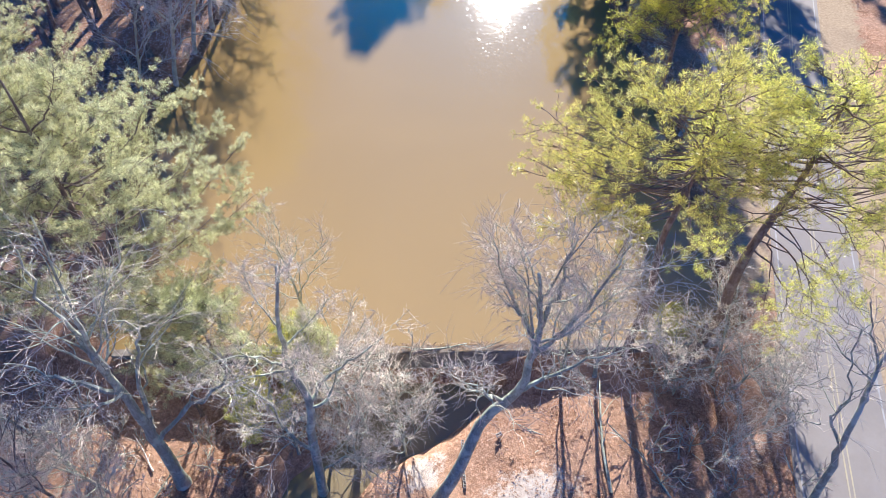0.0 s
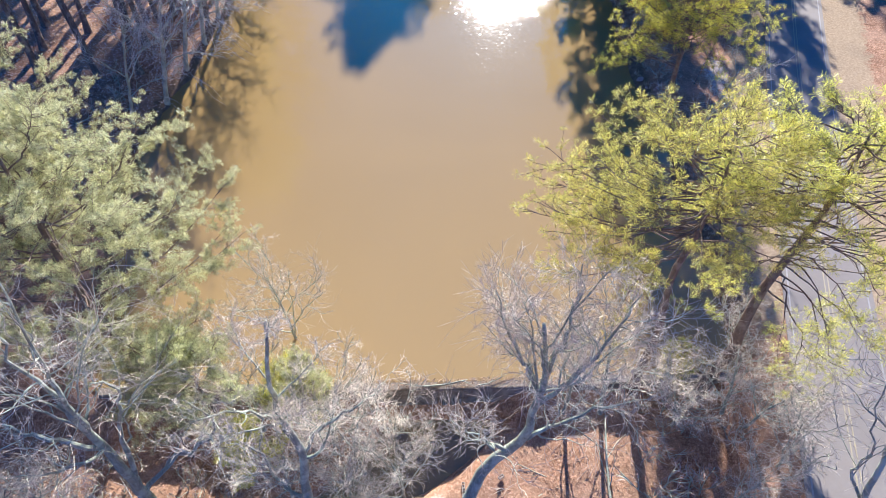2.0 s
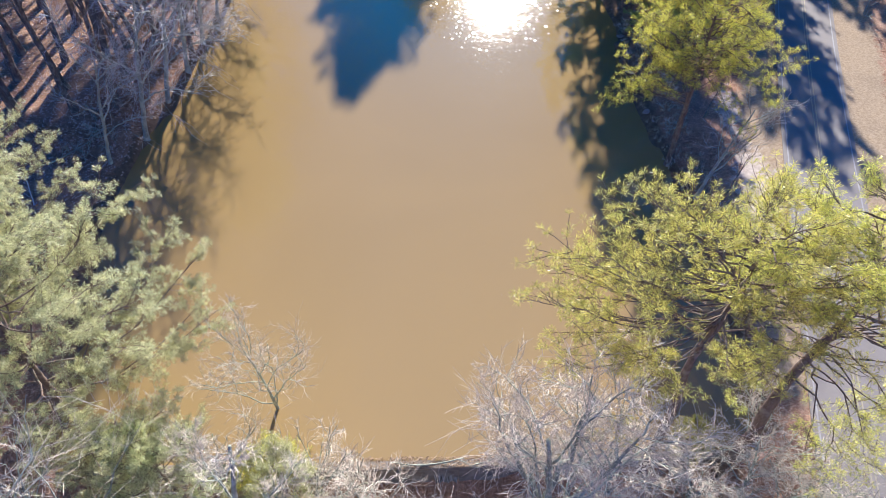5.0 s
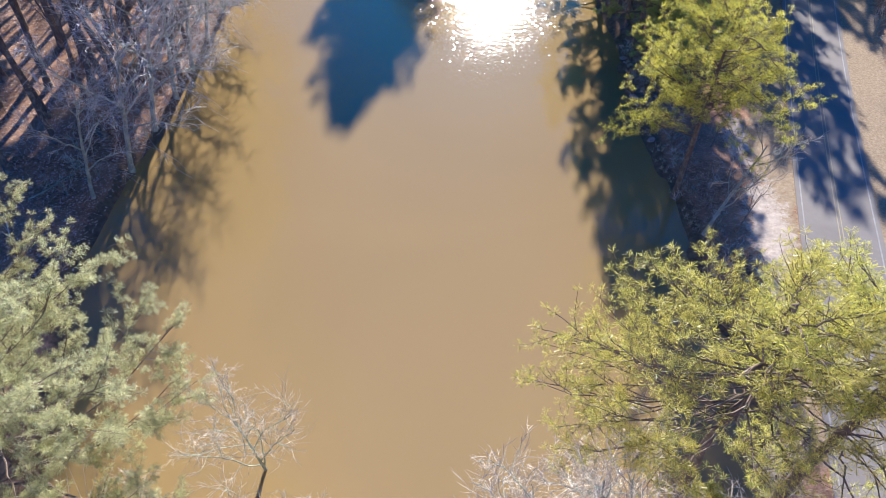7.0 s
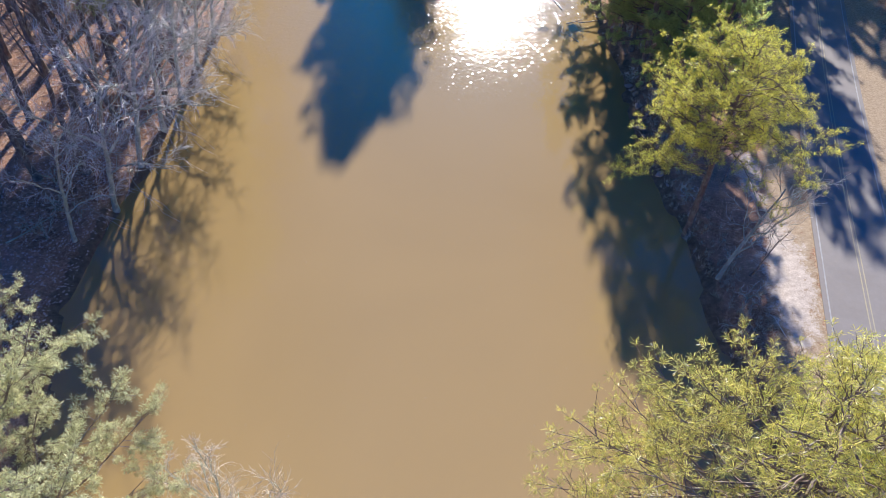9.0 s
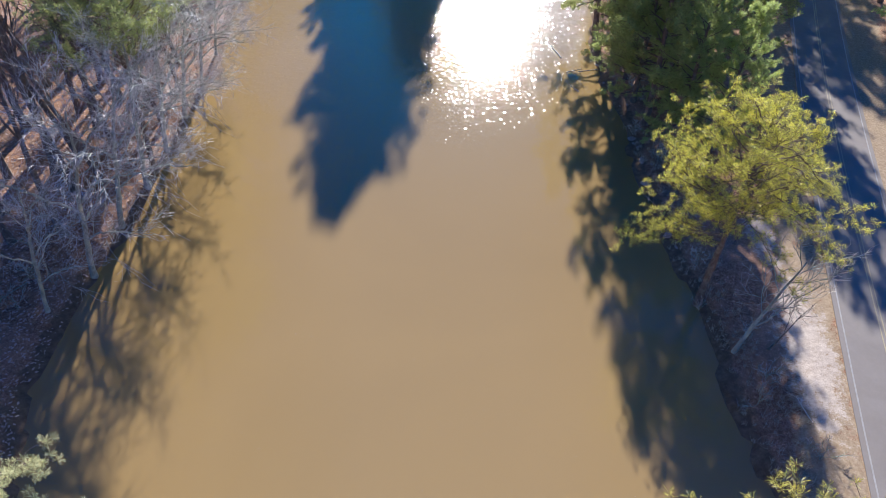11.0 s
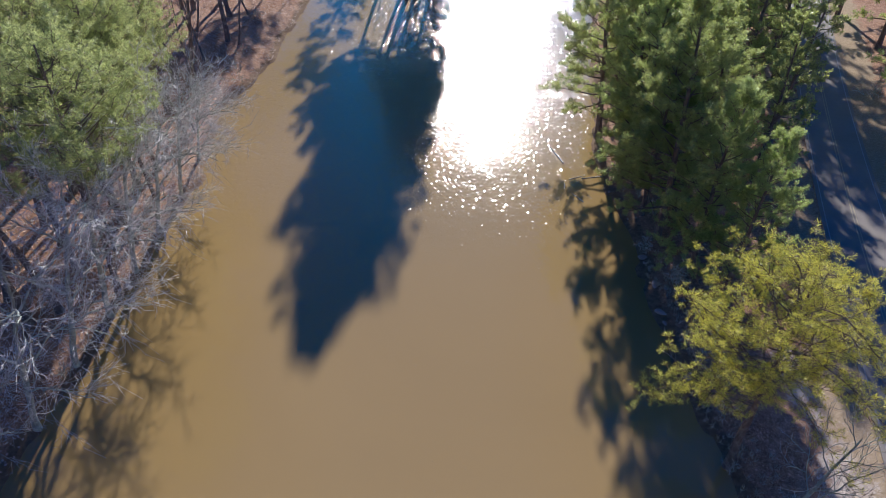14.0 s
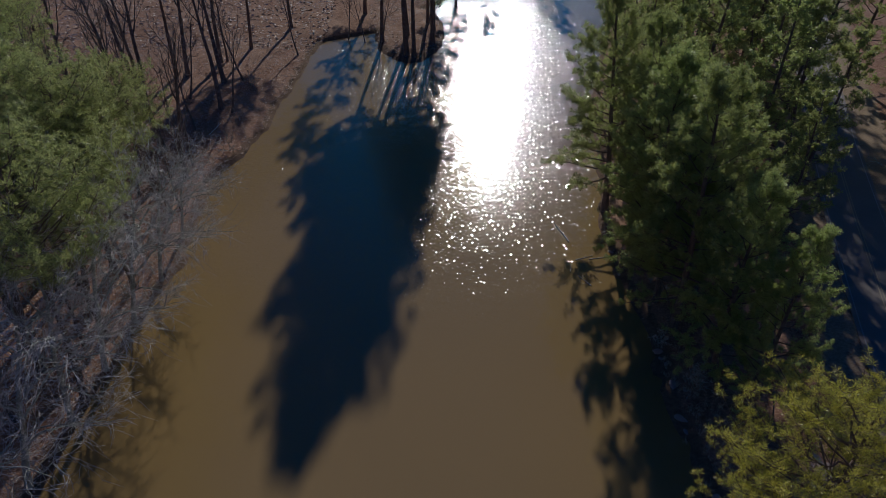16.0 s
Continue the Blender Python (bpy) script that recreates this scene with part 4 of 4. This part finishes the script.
for x, y, turn, size in ((-31.5, 79, 40, 0.95), (-36, 75, 80, 1.05), (-34.5, 83, 120, 1.0), (-38.5, 80, 160, 0.95), (-42, 83, 200, 1.1), (-32, 66, 240, 0.9), (-38.5, 69, 280, 1.0), (-43, 66, 320, 1.05), (-46, 76, 30, 1.1),
                         (-30, 87, 70, 0.9), (-34, 103, 110, 1.0), (-38, 111, 150, 1.05), (-31.5, 111, 190, 1.1), (-28.6, 114, 230, 0.95), (-33.5, 121, 310, 1.1), (-29, 136, 60, 1.05),
                         (-37, 122, 100, 1.1), (-31, 147, 180, 1.1), (-41, 101, 260, 1.1), (-48, 69, 300, 1.1), (-39, 60.5, 340, 0.9), (-34.5, 77.5, 15, 0.9), (-31, 73.5, 65, 0.85), (-40.5, 74.5, 115, 0.95), (-36.2, 65, 165, 0.85), (-33.5, 88.5, 215, 0.95), (-37, 92.5, 265, 1.0), (-30.4, 93.5, 315, 0.9), (-44.5, 71, 355, 1.0),
                         (-40, 134, 55, 1.1), (-44, 122, 95, 1.1), (-38, 150, 175, 1.1), (-34, 157, 295, 1.1), (-45, 144, 335, 1.1), (-50, 132, 35, 1.1), (-47, 112, 75, 1.0)):
    again(tall, x, y, turn, size, group="tall bare trees in the wood", tilt=6.0)
slim = put(bare_tree(36, 17, 0.19, 0.45, (0.03, -0.03), 6, 0.6, BARK_DARK, counts=(4, 3, 1), reach=0.32, fine_mat=TWIG_DARK), -30, 117.5, 0)
tagged(slim, "slender leafless tree on the leaf-strewn bank", BARE_CAT)
for x, y, turn, size in ((-28.4, 117, 50, 0.9), (-27, 134.6, 200, 1.0), (-37.7, 125, 250, 1.1), (-40.7, 126, 300, 1.0), (-33, 109, 20, 1.0), (-27, 106, 70, 0.8),
                         (-31, 128, 170, 0.9), (-35, 140, 270, 1.0), (-28, 148, 40, 1.0), (-20.5, 162, 90, 0.9), 
                         (-33, 158, 190, 1.1), (-12, 173, 240, 0.9), (-8, 171, 290, 0.8), (-5, 166, 340, 0.8), (4, 168, 30, 0.8), (-39, 115, 60, 1.0), (-43, 104, 110, 1.1), 
                         (-29, 82, 15, 0.9), (28.6, 62, 115, 0.4), (27.2, 50.5, 165, 0.45), (29.5, 69, 215, 0.5)):
    again(slim, x, y, turn, size, group="slender bare trees on the bank", tilt=11.0)
again(slim, -23.0, 15.0, 60, 0.85, "slender leafless tree with purple-grey twigs below the dam")

# ---- undergrowth ----
bush = put(bare_tree(41, 2.6, 0.05, 0.04, (0, 0), 6, 0.8, BARK_GREY, 0.12, (3, 3, 2), "shrub", TWIG_RED, 0.8, 0.05), 15, 21, 0)
tagged(bush, "leafless reddish-grey shrub with tangled stems", "shrub", "leafless shrubs")
bush2 = put(bare_tree(42, 1.8, 0.04, 0.03, (0, 0), 6, 1.0, BARK_GREY, 0.14, (3, 3, 2), "shrub", TWIG, 0.9, 0.03), 24.6, 60, 0)
tagged(bush2, "low pale grey leafless shrub on the bank", "shrub", "leafless shrubs")
rng = random.Random(5)
spots = []
for _ in range(20):                                            # between the dam and the road
    spots.append((rng.uniform(14, 24), rng.uniform(12.5, 25), rng.uniform(0.8, 1.5)))
for _ in range(40):                                            # along the road-side bank
    y = rng.uniform(36, 145)
    spots.append((float(np.interp(y, RIGHT_Y, RIGHT_X)) + rng.uniform(0.4, 3.6), y, rng.uniform(0.5, 1.1)))
for _ in range(30):                                            # along the wooded bank
    y = rng.uniform(46, 150)
    spots.append((float(np.interp(y, LEFT_Y, LEFT_X)) - rng.uniform(0.4, 7), y, rng.uniform(0.6, 1.2)))
for _ in range(16):                                            # beside the creek
    spots.append((rng.uniform(-24, -13), rng.uniform(13, 25), rng.uniform(0.6, 1.1)))
for _ in range(12):                                            # across the road
    y = rng.uniform(62, 120)
    spots.append((float(road_x(y)) + rng.uniform(6, 14), y, rng.uniform(0.8, 1.6)))
for x, y, size in spots:
    again(rng.choice((bush, bush2)), x, y, rng.uniform(0, 360), size)


def straw(name, spots, seed, blades, height, material, label):
    """Tussocks of dry grass, one joined object."""
    g = np.random.default_rng(seed)
    c = np.array([(x, y, float(land(x, y)) - 0.02) for x, y, _ in spots])
    size = np.array([k for _, _, k in spots])
    m = len(spots)
    root = np.repeat(c, blades, 0) + np.concatenate((g.normal(0, 0.10, (m * blades, 2)), np.zeros((m * blades, 1))), 1) * np.repeat(size, blades)[:, None]
    ang = g.uniform(0, 2 * np.pi, m * blades)
    tilt = g.uniform(0.1, 1.1, m * blades)
    d = np.stack((np.cos(ang) * np.sin(tilt), np.sin(ang) * np.sin(tilt), np.cos(tilt)), 1)
    side = np.stack((-np.sin(ang), np.cos(ang), np.zeros(m * blades)), 1) * 0.02
    ln = (height * np.repeat(size, blades) * g.uniform(0.5, 1.2, m * blades))[:, None]
    v = np.stack((root - side, root + side, root + d * ln), 1).reshape(-1, 3)
    return tagged(part(name, (v, np.arange(len(v)).reshape(-1, 3)), material), label, "grass", kind="stuff")


STRAW = mat_patchy("dry_straw", (0.62, 0.52, 0.38), (0.46, 0.37, 0.26), (0.66, 0.58, 0.46), 2.0)
tuss = []
for _ in range(420):
    y = rng.uniform(30, 80)
    tuss.append((float(np.interp(y, RIGHT_Y, RIGHT_X)) + rng.gauss(2.0, 1.0), y, rng.uniform(0.6, 1.4)))
straw("dry_grass", tuss, 3, 16, 0.5, STRAW, "dry straw-coloured grass tussocks on the bank")

def litter(name, n, seed, x0, x1, y0, y1, size, material, label, lift=0.75):
    """Dry leaves lying loose on the ground, one joined object."""
    g = np.random.default_rng(seed)
    x, y = g.uniform(x0, x1, n), g.uniform(y0, y1, n)
    keep = (pond_depth_in(x, y) < -0.4) & (np.abs(x - road_x(y)) > 4.2)
    x, y = x[keep], y[keep]
    c = np.stack((x, y, land(x, y) + 0.06), 1)
    m = len(c)
    ang, tilt = g.uniform(0, 2 * np.pi, m), g.uniform(0.05, lift, m)
    u = np.stack((np.cos(ang), np.sin(ang), np.zeros(m)), 1)
    w = np.stack((-np.sin(ang) * np.cos(tilt), np.cos(ang) * np.cos(tilt), np.sin(tilt)), 1)
    k = (size * g.uniform(0.6, 1.3, m))[:, None]
    v = np.stack((c - u * k, c - w * k * 0.5, c + u * k, c + w * k * 0.6), 1).reshape(-1, 3)
    return tagged(part(name, (v, np.arange(4 * m).reshape(-1, 4)), material), label, "leaves", kind="stuff")


TAN_LEAF = mat_patchy("tan_oak_leaf", (0.68, 0.52, 0.44), (0.46, 0.30, 0.23), (0.76, 0.63, 0.55), 3.0, 0.6, 0.01)
litter("fallen_leaves", 48000, 51, -58, -18, 44, 172, 0.13, TAN_LEAF, "tan and russet dry leaves strewn over the wooded bank")
litter("fallen_leaves", 14000, 55, -110, -16, 165, 260, 0.34, TAN_LEAF, "tan dry leaves under the far wood")
litter("fallen_leaves", 9000, 56, -110, -58, 80, 165, 0.28, TAN_LEAF, "tan dry leaves under the wood")
RUSSET = mat_patchy("russet_leaf", (0.52, 0.31, 0.20), (0.33, 0.18, 0.11), (0.62, 0.44, 0.32), 3.0, 0.7, 0.01)
litter("fallen_leaves", 9000, 52, 4, 25, 11, 25.5, 0.07, RUSSET, "tan and russet dry leaves below the dam", 0.4)
litter("fallen_leaves", 6000, 53, -27, -12, 11, 25.5, 0.07, RUSSET, "tan and russet dry leaves beside the creek", 0.4)
litter("fallen_leaves", 3000, 54, -8, 12, 160, 200, 0.2, TAN_LEAF, "tan dry leaves on the far spit")

# ---- bare soil, sand and rubble ----

def stone(seed, size, material):
    r = random.Random(seed)
    bm = bmesh.new()
    bmesh.ops.create_icosphere(bm, subdivisions=2, radius=size)
    k = Vector((r.uniform(0, 50), r.uniform(0, 50), 0))
    sq = (r.uniform(0.9, 1.5), r.uniform(0.6, 1.0), r.uniform(0.3, 0.5))
    for v in bm.verts:
        n = 0.7 * noise.noise(v.co / size * 1.1 + k) + 0.5 * noise.noise(v.co / size * 2.6 + k)
        v.co = Vector((v.co.x * sq[0], v.co.y * sq[1], v.co.z * sq[2])) * (1 + 0.6 * n)
    return part("stone", bm, material)


ROCK = mat_patchy("bank_stone", (0.48, 0.38, 0.34), (0.34, 0.26, 0.23), (0.55, 0.47, 0.43), 1.2, 0.85, 0.04)
stones = [tagged(stone(60 + i, 0.4, ROCK), "rough pinkish-grey stone on the bank", "stone", "bank stones") for i in range(4)]
for i, o in enumerate(stones):
    x, y = ((23.9, 79.4), (23.8, 75), (23.3, 71.5), (23.4, 64))[i]
    o.matrix_basis = pose(x, y, float(land(x, y)) + 0.05, 0, 0, i * 70)
for _ in range(20):
    y = rng.uniform(60, 96)
    x = float(np.interp(y, RIGHT_Y, RIGHT_X)) + rng.gauss(0.9, 0.6)
    k = rng.uniform(0.2, 0.65)
    c = copy_thing(rng.choice(stones), pose(x, y, float(land(x, y)) + 0.05 * k, 0, 0, rng.uniform(0, 360)))
    c.scale = (k, k, k)


def cinder_block():
    """A hollow concrete block with two cells, 0.4 x 0.2 x 0.2 m, lying with its cells up."""
    bm = bmesh.new()
    for x0, x1, y0, y1 in ((-0.2, 0.2, -0.1, -0.07), (-0.2, 0.2, 0.07, 0.1), (-0.2, -0.165, -0.069, 0.069), (-0.018, 0.018, -0.069, 0.069), (0.165, 0.2, -0.069, 0.069)):
        box(bm, x0, x1, y0, y1, 0, 0.2, 0.004)
    return part("concrete_block", bm, BLOCKWORK)


blk = tagged(cinder_block(), "grey hollow concrete block with two cells", "concrete block", "hollow blocks below the dam")
blk.matrix_basis = pose(1.75, 19.9, float(land(1.75, 19.9)) + 0.01, 0, 0, 90)
for i in range(1, 8):
    y = 19.9 - i * 0.43
    copy_thing(blk, pose(1.75 + 0.02 * math.sin(i * 2.1), y, float(land(1.75, y)) + 0.03, 3 * math.sin(i), 0, 90 + 4 * math.sin(i * 1.7)))
copy_thing(blk, pose(4.3, 20.2, float(land(4.3, 20.2)) + 0.05, 0, 0, 35))
bm = bmesh.new()
box(bm, -0.26, 0.26, -0.26, 0.26, -0.4, 1.2, 0.03)
pier = tagged(part("concrete_pier", bm, BLOCKWORK), "short square weathered concrete pier by the creek", "pier")
pier.matrix_basis = pose(-2.9, 20.6, -3.0)


def driftwood(seed, length, r, forks=4, name="fallen_branch", material=None, wander=0.06):
    rg = random.Random(seed)
    acc = [[], []]
    pts, rad = grow(rg, Vector((-length / 2, 0, r)), Vector((1, 0, 0)), length, r, r * 0.35, 8, wander, 0)
    for q in pts:
        q.z = r * 0.9 + abs(q.z - r) * 0.4
    tube(acc, pts, rad, 7)
    for i in range(forks):
        p, d, k = along(pts, rg.uniform(0.25, 0.95))
        sd = side_dir(rg, d, rg.uniform(0.5, 1.0))
        sd.z = abs(sd.z) * 0.6
        fp, fr = grow(rg, p, sd, length * rg.uniform(0.15, 0.35), rad[k] * 0.5, 0.01, 4, 0.12, 0)
        tube(acc, fp, fr, 5)
    return smooth(part(name, (acc[0], acc[1]), material or BARK_GREY))


PALE_WOOD = mat_bark("bleached_wood", (0.62, 0.57, 0.51), (0.82, 0.78, 0.72), (0.74, 0.70, 0.64), 4.0)
DARK_WOOD = mat_bark("wet_dark_wood", (0.05, 0.04, 0.03), (0.14, 0.10, 0.08), (0.10, 0.08, 0.06), 4.0)
for seed, x, y, z, turn, length, r, mat, lab in ((71, 19.0, 99.6, -0.03, 100, 3.6, 0.09, PALE_WOOD, "bleached log lying in the pond"),
                                               (72, 20.4, 94.6, -0.03, 20, 2.2, 0.05, PALE_WOOD, "bleached branch sticking out of the water"),
                                               (73, 18.6, 92.9, -0.03, 75, 1.6, 0.05, PALE_WOOD, "thin bleached branch in the water"),
                                               (74, 19.6, 90.5, -0.03, 120, 2.0, 0.05, PALE_WOOD, "bleached branch sticking out of the water"),
                                               (75, 22.2, 94.5, -0.03, 8, 2.6, 0.05, PALE_WOOD, "bleached branch reaching from the bank"),
                                               (76, 28.8, 131.5, -0.1, 150, 3.0, 0.35, DARK_WOOD, "dark wet stump in the pond"),
                                               (77, 11.2, 20.0, -1.3, 91, 8.5, 0.13, BARK_GREY, "long grey fallen log on the leaf litter"),
                                               (78, 0.8, 26.42, 0.0, 4, 3.2, 0.09, BARK_GREY, "driftwood caught on the dam's crest"),
                                               (79, -1.6, 26.45, 0.06, 172, 2.0, 0.06, BARK_GREY, "driftwood caught on the dam's crest"),
                                               (80, 4.2, 26.42, 0.10, 9, 2.4, 0.05, BARK_GREY, "thin driftwood caught on the dam's crest"),
                                               (81, 8.0, 19.6, -1.75, 30, 3.0, 0.08, BARK_GREY, "broken grey branch on the ground"),
                                               (82, 14.5, 17.0, -1.25, 110, 4.0, 0.09, BARK_GREY, "broken grey branch on the ground"),
                                               (83, -18.5, 17.2, -2.3, 60, 3.5, 0.09, BARK_GREY, "broken grey branch on the ground"),
                                               (85, 16.8, 19.4, -1.2, 70, 3.2, 0.07, BARK_GREY, "broken grey branch on the ground"),
                                               (86, 19.0, 15.5, -1.05, 20, 2.6, 0.06, PALE_WOOD, "pale broken branch on the ground"),
                                               (87, 6.5, 20.6, -1.75, 155, 2.2, 0.05, BARK_GREY, "broken grey branch on the ground"),
                                               (88, -20.5, 19.5, -2.2, 130, 3.0, 0.07, PALE_WOOD, "pale broken branch on the ground"),
                                               (89, -34.0, 58.0, 1.2, 40, 4.5, 0.09, BARK_GREY, "fallen grey branch among the leaves"),
                                               (90, -32.5, 114.0, 1.25, 160, 5.0, 0.10, BARK_GREY, "fallen grey branch among the leaves"),
                                               (91, -28.0, 128.0, 1.2, 75, 4.0, 0.09, PALE_WOOD, "pale fallen branch among the leaves"),
                                               (92, 27.5, 45.0, 1.05, 100, 2.4, 0.05, PALE_WOOD, "pale fallen branch on the bank"),
                                               (84, -36.0, 52.5, 1.25, 125, 4.0, 0.07, PALE_WOOD, "pale fallen branch among the leaves")):
    o = driftwood(seed, length, r, 2 if 71 <= seed <= 75 else 4, material=mat, wander=0.015 if 71 <= seed <= 75 else 0.06)
    o.matrix_basis = pose(x, y, z, 0, 0, turn)
    tagged(o, lab, "branch")
